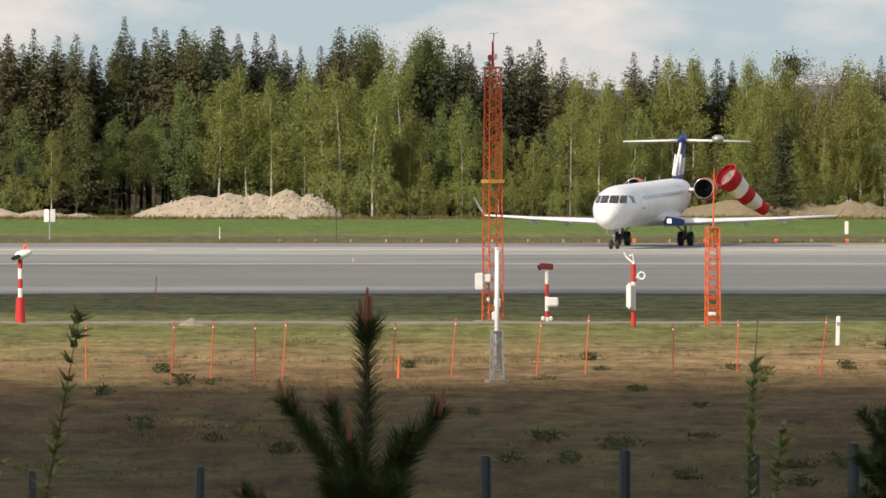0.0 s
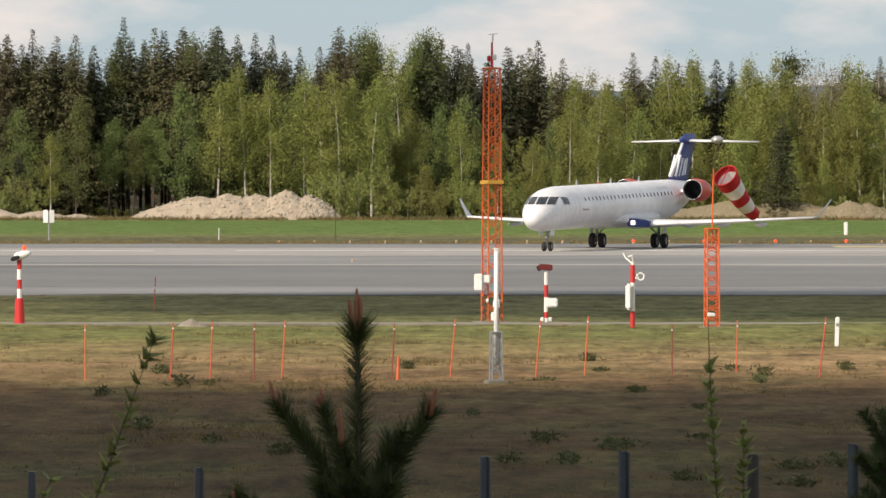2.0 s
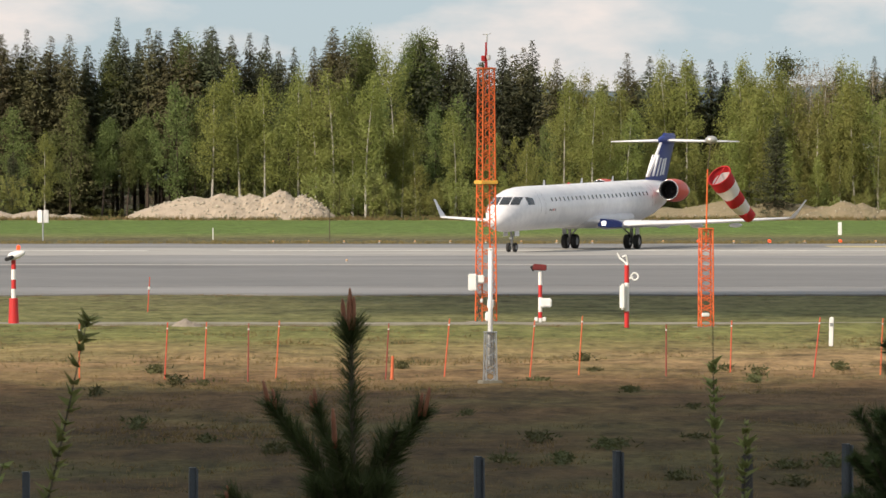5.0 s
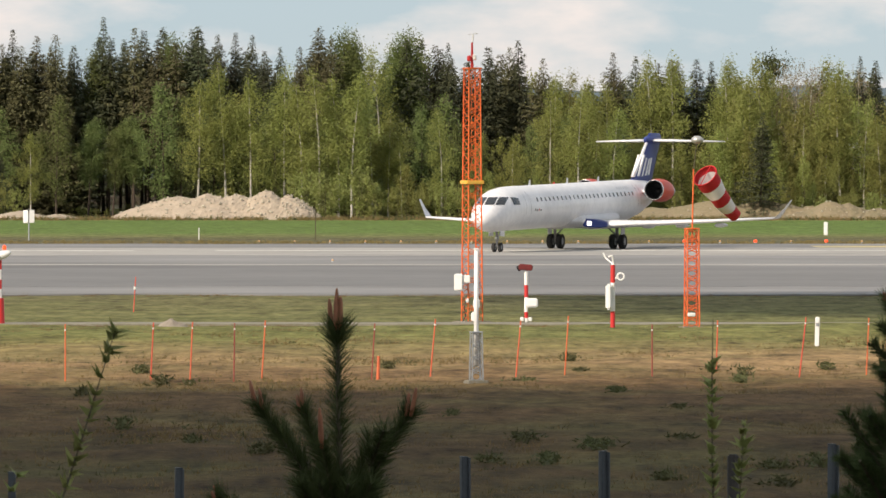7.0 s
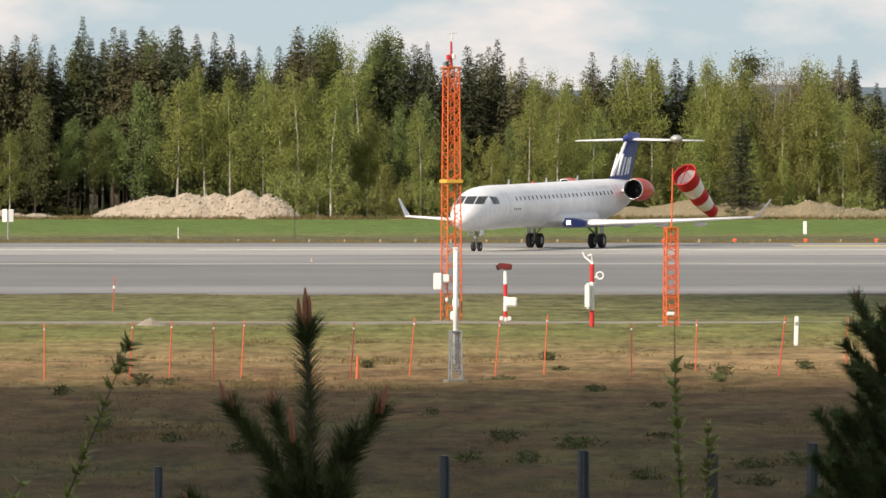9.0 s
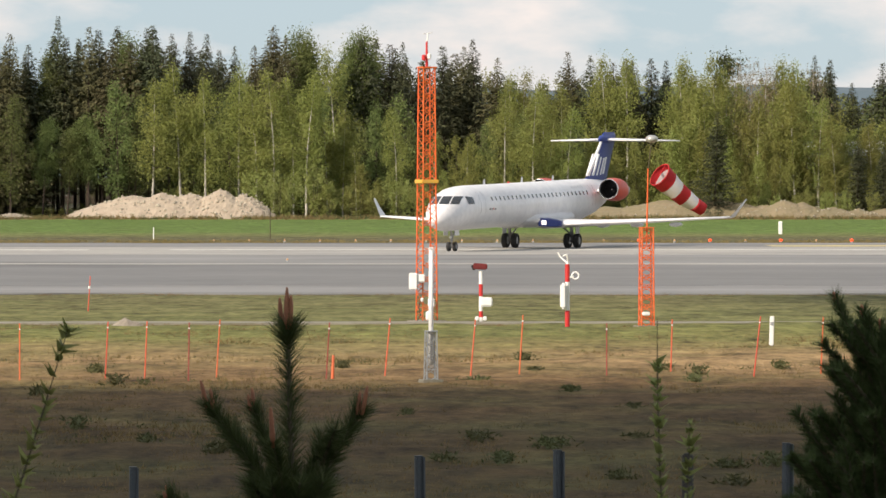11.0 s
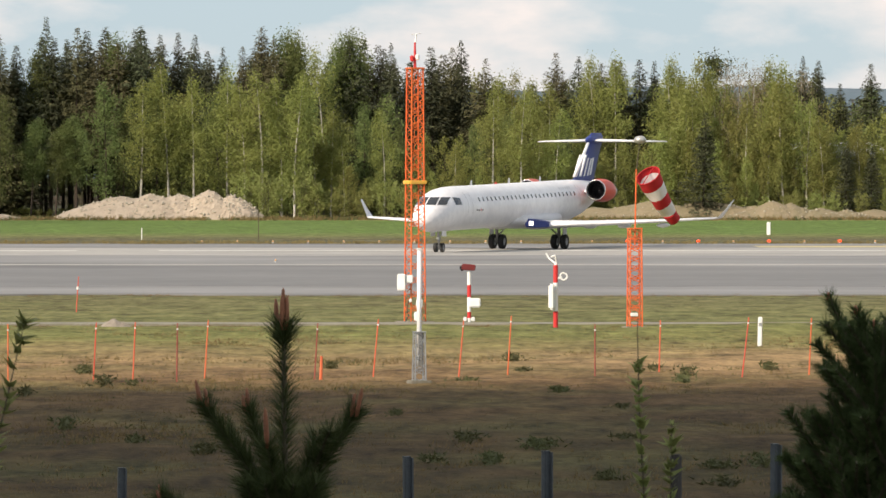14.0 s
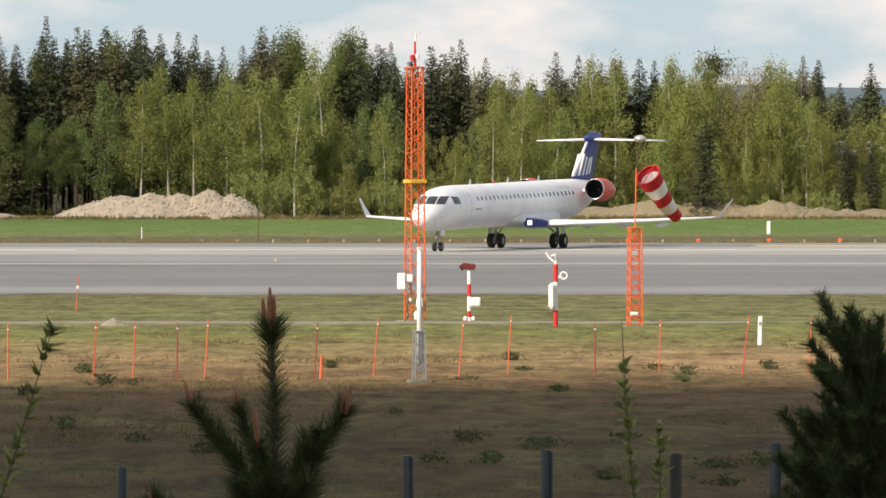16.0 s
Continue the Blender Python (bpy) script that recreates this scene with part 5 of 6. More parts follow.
# ---- lorry on the road behind the trees ----
def build_lorry():
    lorry = thing("lorry", pose(-91, 901, 1.1), "red tipper lorry with trailer on the road behind the trees", "lorry")
    bm = bmesh.new()
    loft(bm, [[(0.0, -1.2, 0.6), (0, 1.2, 0.6), (-0.12, 1.2, 1.7), (-0.35, 1.15, 2.95), (-0.35, -1.15, 2.95), (-0.12, -1.2, 1.7)], [(-2.1, -1.2, 0.6), (-2.1, 1.2, 0.6), (-2.1, 1.2, 1.7), (-2.1, 1.15, 3.1), (-2.1, -1.15, 3.1), (-2.1, -1.2, 1.7)]])
    bmesh.ops.recalc_face_normals(bm, faces=bm.faces)
    bmesh.ops.bevel(bm, geom=list(bm.edges), offset=0.06, segments=2, affect="EDGES")
    cab = part("cab", bm, M["truck_red"], lorry, "red cab")
    bm = bmesh.new()
    box(bm, (-0.9, -1.2, 2.2), (0.9, 0.04, 0.7), bevel=0.01)
    part("side_window", bm, M["glass"], cab)
    bm = bmesh.new()
    box(bm, (-0.2, 0, 2.25), (0.05, 2.0, 0.85), ry=-10, bevel=0.01)
    part("windscreen", bm, M["glass"], cab)
    for x0, L in ((-2.4, 5.6), (-10.2, 6.2)):
        bm = bmesh.new()
        box(bm, (x0 - L / 2, 0, 1.85), (L, 2.4, 1.3), bevel=0.04)
        body = part("tipper_body", bm, M["load"], lorry, "pale tipper body")
        bm = bmesh.new()
        box(bm, (x0 - L / 2, 0, 2.6), (L + 0.1, 2.5, 0.22), bevel=0.03)
        part("top_rail", bm, M["truck_red"], body, "red top rail")
        bm = bmesh.new()
        box(bm, (x0 - L / 2, 0, 1.02), (L, 1.0, 0.25))
        part("chassis", bm, M["dark"], lorry)
        for xa in ((x0 - L * 0.62), (x0 - L * 0.85), (x0 - L * 0.12 if x0 < -5 else -1.3)):
            for sd in (-1, 1):
                bm = bmesh.new()
                turned(bm, [(-0.15, 0.3), (-0.15, 0.45), (-0.1, 0.5), (0.1, 0.5), (0.15, 0.45), (0.15, 0.3)], Matrix.Translation((xa, sd * 1.05, 0.5)) @ Matrix.Rotation(radians(90), 4, "Z"), 18, True)
                part("wheel", bm, M["tyre"], lorry)
    bm = bmesh.new()
    box(bm, (-9.1, 0, 0.95), (2.4, 0.2, 0.15))
    part("drawbar", bm, M["dark"], lorry)
    return lorry


lorry = build_lorry()


# ---- foreground plants ----
def shoot(P, D, U, S, W, rng, a, c, length, n, spread=0.75):
    """Needles all round a shoot from a to c, pointing forward."""
    a, c = Vector(a), Vector(c)
    ax = (c - a).normalized()
    q = ax.to_track_quat("Z", "Y")
    for _ in range(n):
        t = rng.uniform(0.0, 0.98)
        p = a.lerp(c, t)
        an = rng.uniform(0, 6.28)
        out = q @ Vector((math.cos(an), math.sin(an), 0))
        d = ax * rng.uniform(0.7, 1.3) + out * spread * rng.uniform(0.7, 1.35)
        P.append(tuple(p))
        D.append(tuple(d))
        U.append((rng.normal(), rng.normal(), rng.normal()))
        S.append(length * rng.uniform(0.7, 1.2))
        W.append(rng.uniform(0.003, 0.0046))


def candles(parent, tip, way, n, size, rng):
    tip, way = Vector(tip), Vector(way).normalized()
    for i in range(n):
        off = Vector(((0.0, -0.014, 0.013)[i % 3] + rng.normal(0, 0.004), rng.normal(0, 0.016), 0)) if n > 1 else Vector()
        k = size * (1 if i == 0 else rng.uniform(0.6, 0.95))
        bm = bmesh.new()
        q = Matrix.Translation(tip + off - way * 0.02) @ (way + off * 3).to_track_quat("X", "Z").to_matrix().to_4x4()
        r = size * 0.028 + 0.006
        turned(bm, [(0, r * 0.7), (k * 0.3, r), (k * 0.75, r * 0.85), (k * 0.95, r * 0.45), (k, 0.001)], q, 9, True)
        part("candle", bm, M["candle"], parent, "reddish brown spring candle", smooth=True)


def build_pine(x, y, seed, stems, rows, needle, label, per_m=3000, tufts=()):
    """rows: shoots as (from, to, candle size, candle count) in the plant's own space."""
    rng = np.random.RandomState(seed)
    t = thing("young_pine", pose(x, y, rise(y) - 0.05), label, "tree")
    bm = bmesh.new()
    for a, c, r0, r1 in stems:
        tube(bm, a, c, r0, r1, 8)
    P, D, U, S, W = [], [], [], [], []
    for a, c, cs, cn in rows:
        L = (Vector(c) - Vector(a)).length
        tube(bm, a, c, 0.009, 0.005, 6)
        shoot(P, D, U, S, W, rng, a, c, needle, int(per_m * L), 0.9)
        if cs:
            candles(t, c, (Vector(c) - Vector(a)).normalized() * 0.5 + Vector((0, 0, 1)), cn, cs, rng)
    for a, c, n, length, wide in tufts:
        shoot(P, D, U, S, W, rng, a, c, length, n, wide)
    part("trunk", bm, M["twig_bark"], t)
    part("needles", leaf_blades(P, D, U, S, W), M["needles"], t)
    return t


def build_near_pines():
    w = (0.01, 0, 1.14)
    rows = [(w, (0.005, 0, 1.30), 0, 0), ((0, 0, 1.12), (-0.29, 0.02, 1.545), 0.11, 3), ((0.02, 0, 1.10), (0.265, 0.03, 1.52), 0.11, 3), ((0, 0.05, 1.15), (-0.13, 0.12, 1.53), 0.09, 2), ((0, -0.04, 1.12), (-0.055, -0.16, 1.41), 0.15, 1),
            ((-0.10, 0.01, 1.31), (-0.21, 0.09, 1.44), 0, 0), ((0.12, 0.02, 1.32), (0.17, -0.1, 1.45), 0, 0), ((0.05, 0, 1.2), (0.12, 0.1, 1.42), 0, 0)]
    for i in range(9):
        a = 0.5 + i * 6.28319 / 9
        rows.append(((0, 0, 0.86 + 0.02 * (i % 3)), (0.21 * math.cos(a), 0.26 * math.sin(a), 1.14 + 0.03 * math.sin(i * 2)), 0, 0))
        rows.append(((0.02 * math.cos(a), 0.02 * math.sin(a), 1.0), (0.15 * math.cos(a + 0.3), 0.15 * math.sin(a + 0.3), 1.26), 0, 0))
    rows.append(((-0.1, 0, 0.95), (-0.445, 0.0, 1.22), 0.05, 2))
    for i in range(8):
        a = 0.2 + i * 6.28319 / 8
        rows.append(((0, 0, 0.42), (0.45 * math.cos(a), 0.45 * math.sin(a), 0.72), 0, 0))
    near = build_pine(-0.385, 23, 4, [((0, 0, 0), (0.01, 0, 1.2), 0.028, 0.012), ((0.01, 0, 1.2), (0, 0, 1.83), 0.012, 0.008)], rows, 0.084, "young dark green pine with brown spring candles on the bank", per_m=2400,
                      tufts=(((0.005, 0, 1.22), (0, 0, 1.82), 900, 0.10, 1.1), ((0, 0, 1.75), (0, 0, 1.825), 300, 0.112, 1.1), ((-0.26, 0.02, 1.49), (-0.29, 0.02, 1.545), 150, 0.085, 1.05), ((0.24, 0.03, 1.48), (0.265, 0.03, 1.52), 150, 0.085, 1.05)))
    candles(near, (0, 0, 1.835), (0, 0, 1), 4, 0.155, np.random.RandomState(2))

    rng = np.random.RandomState(9)
    rows = []
    for z, R, rise_to, n in ((0.35, 0.33, 0.3, 9), (0.6, 0.33, 0.3, 10), (0.78, 0.31, 0.3, 11), (0.94, 0.29, 0.3, 11), (1.08, 0.26, 0.28, 10), (1.22, 0.16, 0.26, 8), (1.36, 0.12, 0.26, 6), (1.5, 0.07, 0.24, 4)):
        for i in range(n):
            a = i * 6.28319 / n + rng.uniform(-0.3, 0.3)
            r = R * rng.uniform(0.75, 1.1)
            mid = Vector((r * 0.6 * math.cos(a), r * 0.6 * math.sin(a), z + rise_to * 0.35))
            tip = Vector((r * math.cos(a), r * math.sin(a), z + rise_to * rng.uniform(0.85, 1.15)))
            rows.append(((0, 0, z), mid, 0, 0))
            rows.append((mid, tip, 0, 1))
            for sg in (-1, 1):
                b = a + sg * 0.7
                rows.append((mid, mid + Vector((0.16 * math.cos(b), 0.16 * math.sin(b), 0.16)), 0, 0))
    # the strong shoots of the last two years
    for a, c in (((-0.02, 0, 1.5), (-0.165, 0, 1.83)), ((-0.02, 0.05, 1.5), (-0.08, 0.03, 1.79)), ((0, -0.04, 1.5), (-0.03, -0.05, 1.75)), ((-0.03, 0, 1.5), (-0.20, 0.03, 1.685)),
                 ((-0.06, -0.03, 1.36), (-0.17, -0.05, 1.53)), ((-0.08, 0, 1.18), (-0.285, 0.02, 1.48)), ((-0.05, 0, 1.2), (-0.22, -0.08, 1.44)), ((-0.03, 0.02, 1.55), (-0.12, 0.02, 1.74))):
        rows.append((a, c, 0.03 if c[2] > 1.7 else 0, 1))
    big = build_pine(1.49, 19, 6, [((0, 0, 0), (0, 0, 1.5), 0.04, 0.012)], rows, 0.046, "dense bushy young pine on the bank", per_m=2600)
    return near, big


def build_twig(x, y, seed, h, curve, bare_top=0.0, label="thin leafy willow shoot on the bank", leaf=0.034, gap=0.024):
    rng = np.random.RandomState(seed)
    t = thing("willow_shoot", pose(x, y, rise(y) - 0.03), label, "shrub")
    pts = []
    for i in range(15):
        u = i / 14
        pts.append(Vector((curve * u * u + 0.008 * math.sin(7 * u + seed), 0.02 * math.sin(4 * u), h * u)))
    bm = bmesh.new()
    loft(bm, [[p + Vector((math.cos(6.28319 * q / 7), math.sin(6.28319 * q / 7), 0)) * 0.0085 * (1 - 0.062 * i) for q in range(7)] for i, p in enumerate(pts)])
    part("stem", bm, M["twig_bark"], t)
    P, D, U, S, W = [], [], [], [], []
    z = h * 0.25
    while z < h * (1 - bare_top):
        u = z / h
        i = min(13, int(u * 14))
        p = pts[i].lerp(pts[i + 1], u * 14 - i)
        for _ in range(rng.randint(3, 7)):
            a = rng.uniform(0, 6.28)
            P.append(tuple(p))
            D.append((math.cos(a), math.sin(a), rng.uniform(0.2, 1.1)))
            U.append((rng.normal() * 0.5, rng.normal() * 0.5, 1))
            S.append(leaf * rng.uniform(0.6, 1.35))
            W.append(leaf * rng.uniform(0.4, 0.65))
        z += gap * rng.uniform(0.4, 2.6)
    part("leaves", leaf_blades(P, D, U, S, W), M["twig_leaf"], t)
    return t


near_pine, big_pine = build_near_pines()
# pivot of each shoot: x, height above its foot
left_shoot = build_twig(-1.37, 18, 3, 1.78, 0.0, leaf=0.048, gap=0.024)
low_shoot = build_twig(-1.51, 17.8, 12, 1.36, 0.01, leaf=0.036)
right_shoot = build_twig(0.775, 18, 5, 1.74, -0.01, bare_top=0.065, leaf=0.038, gap=0.013)
second_shoot = build_twig(0.822, 17.9, 7, 1.44, 0.015, leaf=0.038, gap=0.013)
low_right_shoot = build_twig(0.665, 18.1, 15, 1.20, 0.02, leaf=0.04)
corner_shoot = build_twig(1.0, 18.1, 16, 1.18, 0.02, leaf=0.04)


# ---- grass and weeds ----
def build_tufts(name, count, x_of, y0, y1, size, material, label, seed, blades=5):
    rng = np.random.RandomState(seed)
    P, D, U, S, W = [], [], [], [], []
    made = 0
    while made < count:
        y = rng.uniform(y0, y1)
        x = rng.uniform(-1, 1) * x_of(y)
        if noise.noise(Vector((x * 0.5, y * 0.16, seed))) < rng.uniform(-0.35, 0.35):
            continue
        made += 1
        z = rise(y) - 0.06
        k = rng.uniform(0.5, 1.3)
        for _ in range(blades):
            P.append((x + rng.normal(0, 0.05 * k), y + rng.normal(0, 0.08), z))
            D.append((rng.normal(0, 0.5), rng.normal(0, 0.5), rng.uniform(0.4, 1.2)))
            U.append((rng.normal(), rng.normal(), 0.2))
            S.append(size * k * rng.uniform(0.6, 1.4))
            W.append(size * 0.22)
    return tagged(part(name, leaf_blades(P, D, U, S, W), M[material]), label, "grass", kind="stuff")


build_tufts("dry_grass", 15000, lambda y: y * 0.08 + 1, 88, 199, 0.11, "dry_grass", "short dry brown grass over the near airfield", 41)
build_tufts("grass_weeds", 2600, lambda y: y * 0.08 + 1, 90, 199, 0.1, "weed", "patches of green weeds in the dry grass", 43, 7)


build_tufts("verge_grass", 2600, lambda y: 40, 423, 436, 0.22, "dry_grass", "ragged dry grass along the far runway edge", 44)
build_tufts("verge_weeds", 700, lambda y: 24, 249, 253.5, 0.09, "dry_grass", "ragged grass along the near runway edge", 45)
build_tufts("meadow_grass", 3000, lambda y: 58, 622, 641, 0.42, "dry_grass", "tall dry grass at the foot of the heaps", 46)
build_tufts("meadow_weeds", 2200, lambda y: 58, 624, 645, 0.4, "weed", "tall green weeds at the foot of the heaps", 47)
build_tufts("track_grass", 1800, lambda y: 17, 200.5, 206, 0.09, "dry_grass", "dry grass fringing the gravel track", 48)


def build_weed(x, y, w, seed):
    rng = np.random.RandomState(seed)
    P, D, U, S, W = [], [], [], [], []
    tall = rng.uniform(0.08, 0.24)
    for _ in range(rng.randint(70, 260)):
        P.append((rng.normal(0, w * 0.45) * rng.uniform(0.3, 1), rng.normal(0, 0.5), rng.uniform(0.0, tall)))
        D.append((rng.normal(), rng.normal(), rng.uniform(0.1, 1.0)))
        U.append((rng.normal(), rng.normal(), 1))
        S.append(rng.uniform(0.06, 0.16))
        W.append(rng.uniform(0.03, 0.06))
    t = thing("weed_clump", pose(x, y, -0.03), "low dark green weed clump in dry grass", "plant", "weed clumps")
    part("leaves", leaf_blades(P, D, U, S, W), M["weed"], t)


for i, (x, y, w) in enumerate(((-6.55, 146.5, 0.35), (-5.9, 147, 0.3), (1.85, 148.5, 0.55), (3.3, 165, 0.35), (3.9, 142, 0.3), (6.7, 157, 0.4), (7.0, 149, 0.3), (6.3, 106, 0.35), (5.6, 106, 0.5),
                               (-8.0, 140, 0.3), (1.5, 116, 0.5), (2.9, 114, 0.6), (4.4, 116, 0.4), (0.8, 108, 0.4), (-4.6, 116, 0.25), (9.6, 158, 0.3), (3.35, 155, 0.3), (-1.4, 158, 0.3),
                               (2.7, 112.7, 0.4), (1.8, 107.7, 0.3), (5.4, 100, 0.45), (3.6, 102, 0.3), (7.3, 153, 0.35), (-3.2, 111, 0.4), (-6.2, 122, 0.35), (0.2, 128, 0.3), (4.9, 131, 0.3), (-2.0, 101, 0.4), (-7.4, 155, 0.3))):
    build_weed(x, y, w, 70 + i)


# ---- clouds that pass between the sun and the field ----
def build_cloud(sx, sy, wx, wy, seed, label, material="cloud"):
    """A cloud whose shade falls about (sx, sy) on the ground."""
    high = 360.0
    c = Vector((sx, sy, 0)) + SUN_WAY * (high / SUN_WAY.z)
    bm = bmesh.new()
    bmesh.ops.create_icosphere(bm, subdivisions=5, radius=1.0)
    for v in bm.verts:
        k = 1 + 0.10 * noise.noise(v.co * 2.2 + Vector((seed, 0, 0))) + 0.03 * noise.noise(v.co * 7 + Vector((seed, 3, 0)))
        q = v.co * k
        sq = max(abs(q.x), abs(q.y), 1e-6) / max(math.hypot(q.x, q.y), 1e-6)
        q.x, q.y = q.x / (sq ** 0.55) * 0.9, q.y / (sq ** 0.55) * 0.9
        v.co = Vector((q.x * wx / 2, q.y * wy / 2, q.z * 9))
    return tagged(part("cloud", bm, M[material], smooth=True), label, "cloud"), c


cloud_near, near_at = build_cloud(0, -60, 420, 446, 1.0, "grey-white cumulus cloud shading the near field")
cloud_mid, mid_at = build_cloud(0, 236, 400, 62, 4.0, "long thin white cloud drifting over the runway edge")
cloud_far, far_at = build_cloud(0, 690, 300, 260, 7.0, "thin white cloud veil drifting over the forest", "veil")
cloud_near.location = near_at


# ---- what moves ----
def ease(rows, t):
    for (t0, *a), (t1, *c) in zip(rows, rows[1:]):
        if t0 <= t <= t1:
            k = (t - t0) / (t1 - t0)
            return [p + (q - p) * k for p, q in zip(a, c)]
    return list(rows[-1][1:])


# seconds, x, y of the point between the main wheels, angle of the nose from the line of sight, path rolled
TAXI = [(0, 12.32, 408.02, 9.95), (0.5, 11.96, 406.26, 13.2), (1, 11.49, 404.46, 15.7), (1.5, 11.03, 402.95, 17.2), (2, 10.54, 401.4, 18.2), (2.5, 10.14, 400.2, 18.8), (3, 9.80, 399.2, 19.3),
        (3.5, 9.52, 398.4, 19.45), (4, 9.30, 397.75, 19.52), (4.5, 9.16, 397.35, 19.55), (5, 9.09, 397.18, 19.57), (5.5, 9.07, 397.12, 19.57), (9, 9.05, 396.8, 19.56), (13, 9.02, 396.5, 19.55), (14.5, 8.94, 396.2, 19.52), (16, 8.88, 396.0, 19.5)]
# seconds, sideways and downward reach of the sock's tip in hundredths of its length
SOCK = [(0, 55, 48), (0.5, 59, 46), (1, 52, 52), (1.5, 38, 52), (2, 42, 54), (2.5, 42, 54), (3, 50, 52), (3.6, 46, 54), (4.3, 55, 50), (5, 44, 57), (5.5, 40, 61), (6, 62, 52), (6.5, 64, 55), (7, 43, 55), (7.5, 44, 55), (8, 64, 49), (8.5, 52, 51), (9, 41, 51),
        (9.7, 50, 53), (10.5, 56, 50), (11.5, 62, 46), (12, 48, 54), (12.5, 54, 56), (13, 57, 56), (13.5, 48, 59), (14, 38, 61), (14.5, 25, 64), (15, 10, 60), (15.5, 27, 63), (16, 41, 58)]
# seconds, degrees of lean
LEFT = [(0, 11.9), (0.2, 13.1), (0.4, 15.4), (0.6, 20.1), (0.8, 17.2), (1, 11.6), (1.2, 15.6), (1.4, 17), (1.6, 23), (1.8, 26.1), (2, 21.5), (2.2, 14.3), (2.4, 11.3), (2.6, 12), (2.8, 15.6), (3, 20.9), (3.5, 16.3), (4, 12.7), (4.5, 17.8), (5, 13.7),
        (5.5, 11.4), (6, 12.2), (6.5, 14.7), (7, 19), (7.5, 16), (8, 15.7), (8.5, 17.1), (9, 23.5), (9.6, 16.8), (10.2, 13.2), (10.9, 18.8), (11.5, 15.9), (12, 9.7), (12.5, 13.5), (13, 15.2), (13.5, 12), (14, 14.8), (14.5, 22.1), (15, 16.3), (15.5, 17.6), (16, 18.3)]
RIGHT = [(0, 3.12), (0.5, -1.72), (1, 0.39), (1.5, -1.01), (2, -2.42), (2.5, -4.29), (3, 0), (3.6, -2.34), (4.2, 0.78), (4.9, -1.56), (5.5, 2.73), (6, 0.94), (6.5, -1.4),
         (7, 0.39), (7.5, 2.57), (8, 0.23), (8.5, 0.39), (9, -1.64), (9.7, 1.17), (10.4, -1.95), (11, -0.78), (11.5, -6.24), (12, -0.31), (12.5, -1.99), (13, -3.9), (13.5, -2.22), (14, -1.72), (14.5, 0.47), (15, -4.29), (15.5, -1.4), (16, -3.51)]
PINE = [(0, 1.04), (0.5, 1.78), (1, -0.12), (1.5, 1.47), (2, 0), (2.5, 0.92), (3, 0.98), (3.7, 0.3), (4.4, 0.8), (5, -0.1), (5.5, 0.06), (6, -0.18), (6.5, -0.8), (7, 0), (7.5, -0.18), (8, 0), (8.5, -1.16), (9, -1.16), (9.7, -0.5), (10.5, -0.1), (11.5, -0.86), (12, -0.55), (12.5, -1.04),
        (13, 0.37), (13.5, 0.18), (14, 0.37), (14.5, 0), (15, -0.3), (15.5, -0.6), (16, -1.04)]
BIG = [(0, -0.3), (0.5, 0.4), (1, -0.2), (1.5, -0.3), (2, 0), (2.5, 0.5), (3, -0.2), (3.8, 0.2), (4.6, -0.3), (5.5, 0.4), (6, -0.5), (6.5, 0.4), (7, 0.2), (7.5, 0.2), (8, -0.1), (8.5, -0.3), (9, -0.6), (10, 0.1), (11.5, -0.4), (12, -0.3), (12.5, 0), (13, -0.2), (13.5, 0.2), (14, 0.3), (14.5, -0.2), (15, -0.4), (15.5, 0), (16, -0.4)]


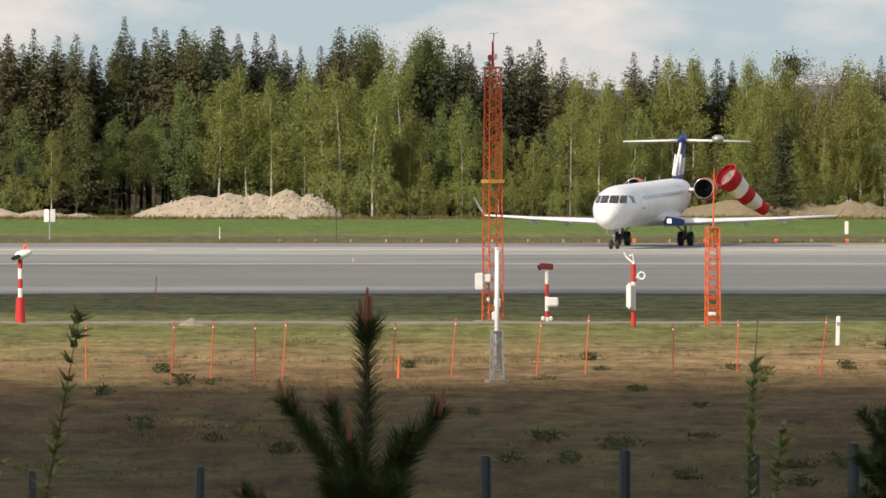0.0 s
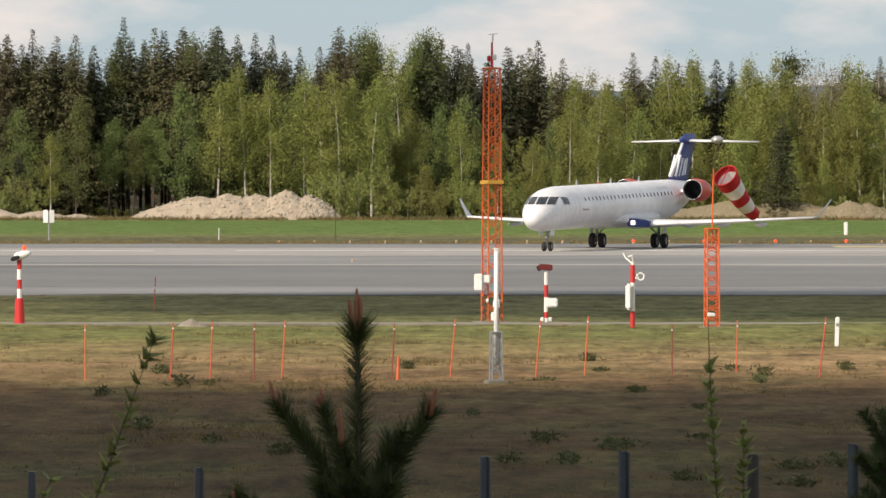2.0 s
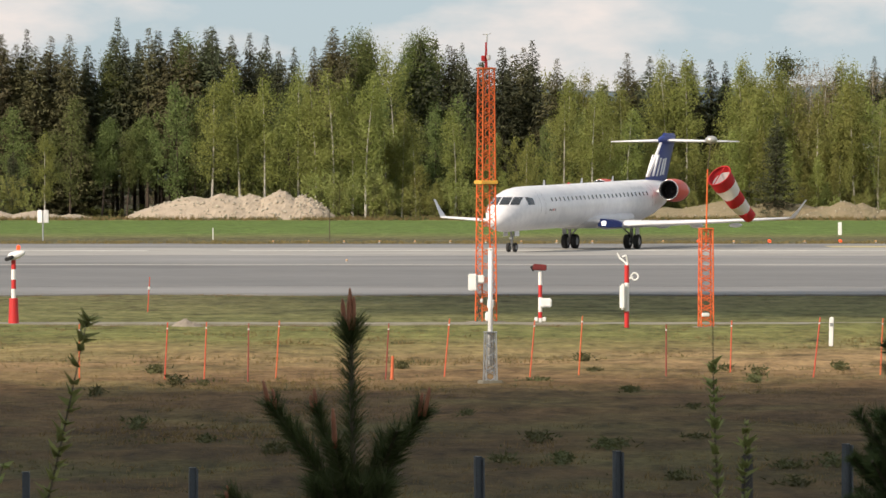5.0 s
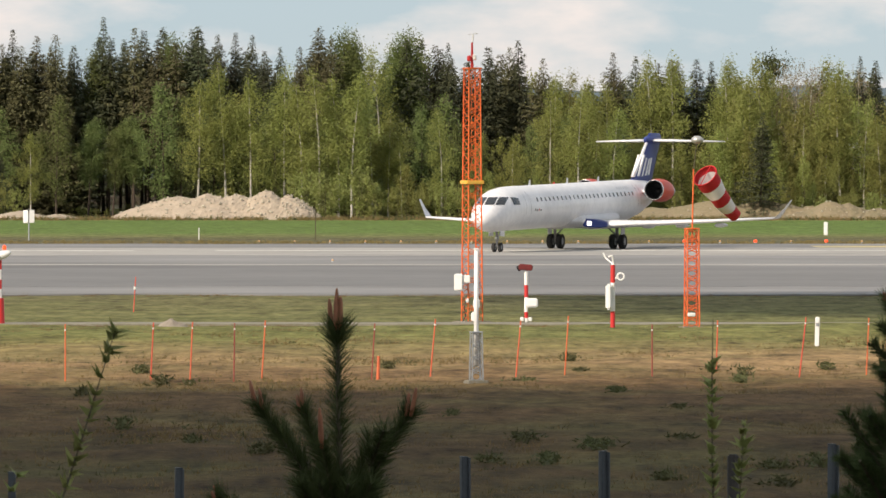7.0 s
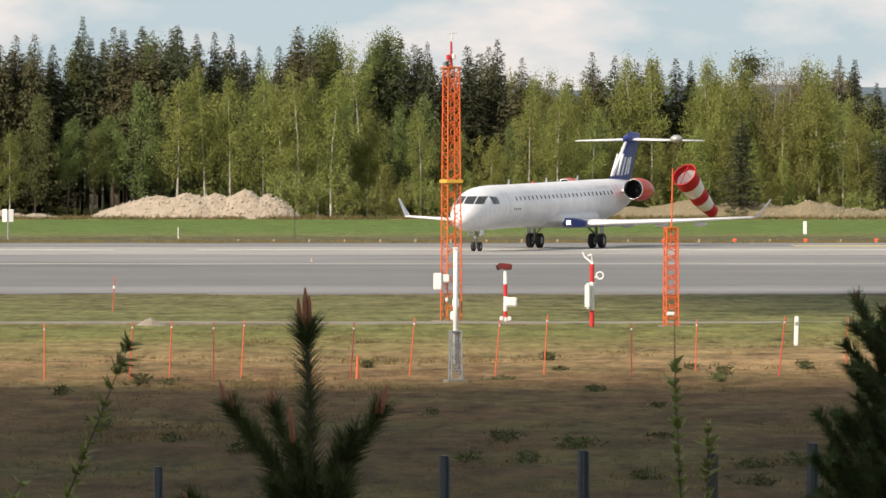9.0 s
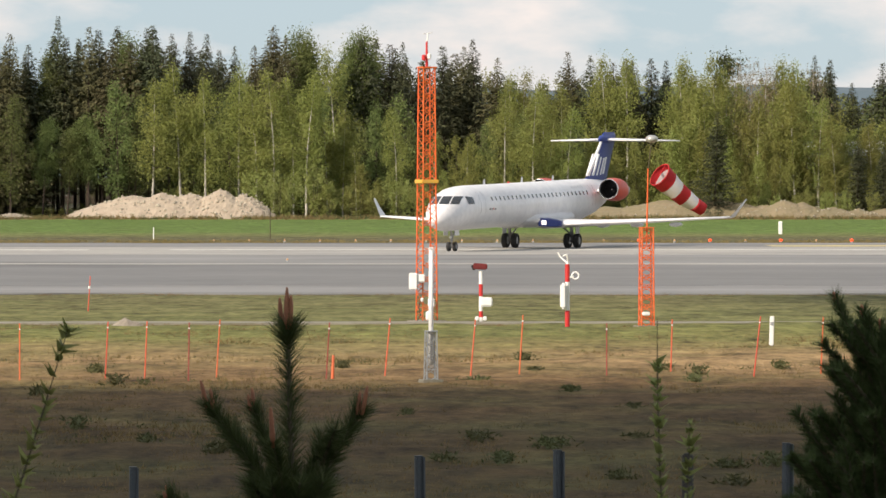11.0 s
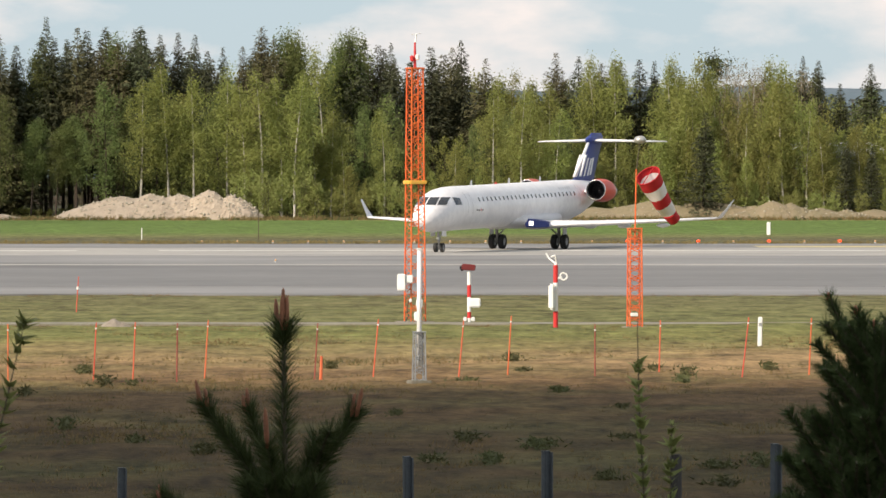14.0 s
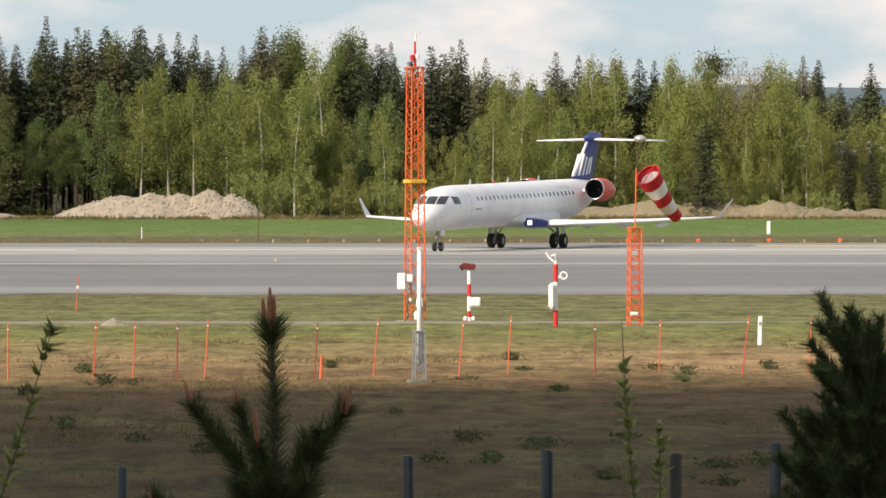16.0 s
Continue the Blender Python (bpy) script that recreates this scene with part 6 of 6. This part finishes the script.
def leaning(foot, pivot_z, angle):
    """The pose of a plant with its foot there that leans to the side about a point up its stem."""
    up = Matrix.Translation((0, 0, pivot_z))
    return pose(*foot) @ up @ Matrix.Rotation(radians(angle), 4, "Y") @ up.inverted()


def motions():
    walk(aircraft, [(t, pose(x, y, 0, 0, 0, 270 - a)) for t, x, y, a in TAXI])
    # wheels roll by the way covered
    times = [0.1 * i for i in range(56)] + [6.0, 7, 8, 9, 11, 13, 14.5, 16]
    way, last, rolled = 0.0, None, []
    for t in times:
        x, y, a = ease(TAXI, t)
        if last:
            way += math.hypot(x - last[0], y - last[1])
        last = (x, y)
        rolled.append((t, way))
    for wheel, wx, wy, r in wheels:
        walk(wheel, [(t, pose(wx, wy, r) @ Matrix.Rotation(w / r, 4, "Y")) for t, w in rolled])
    rows = []
    for t, dx, dz in SOCK:
        s, d = dx / 85, min(0.86, dz / 85)
        level = math.sqrt(max(0.01, 1 - d * d))
        az = math.degrees(math.acos(max(-1, min(1, s / level))))
        rows.append((t, pose(8.28, 199.05, 4.80, 0, math.degrees(math.asin(d)), az)))
    walk(sock, rows)
    for ob, table, x, y, pz, gain in ((left_shoot, LEFT, -1.37, 18, 0.43, 1), (low_shoot, LEFT, -1.51, 17.8, 0.43, 1), (right_shoot, RIGHT, 0.775, 18, 0.3, 1), (second_shoot, RIGHT, 0.822, 17.9, 0.3, 1),
                                      (low_right_shoot, RIGHT, 0.665, 18.1, 0.3, 0.9), (corner_shoot, RIGHT, 1.0, 18.1, 0.3, 0.9), (near_pine, PINE, -0.385, 23, 0, 1), (big_pine, BIG, 1.49, 19, 0, 1)):
        walk(ob, [(t, leaning((x, y, rise(y) - 0.04), pz, a * gain)) for t, a in table])
    walk(lorry, [(t, pose(-90.6 + 19.4 * t, 901, 1.1)) for t in (0, 4, 8, 12, 16)])
    walk(cloud_mid, [(t, Matrix.Translation(mid_at + Vector((155 + 3.6 * t, 0, 0)))) for t in (0, 8, 16)])
    walk(cloud_far, [(t, Matrix.Translation(far_at + Vector((-215 + 4.5 * t, 0, 0)))) for t in (0, 8, 16)])


motions()
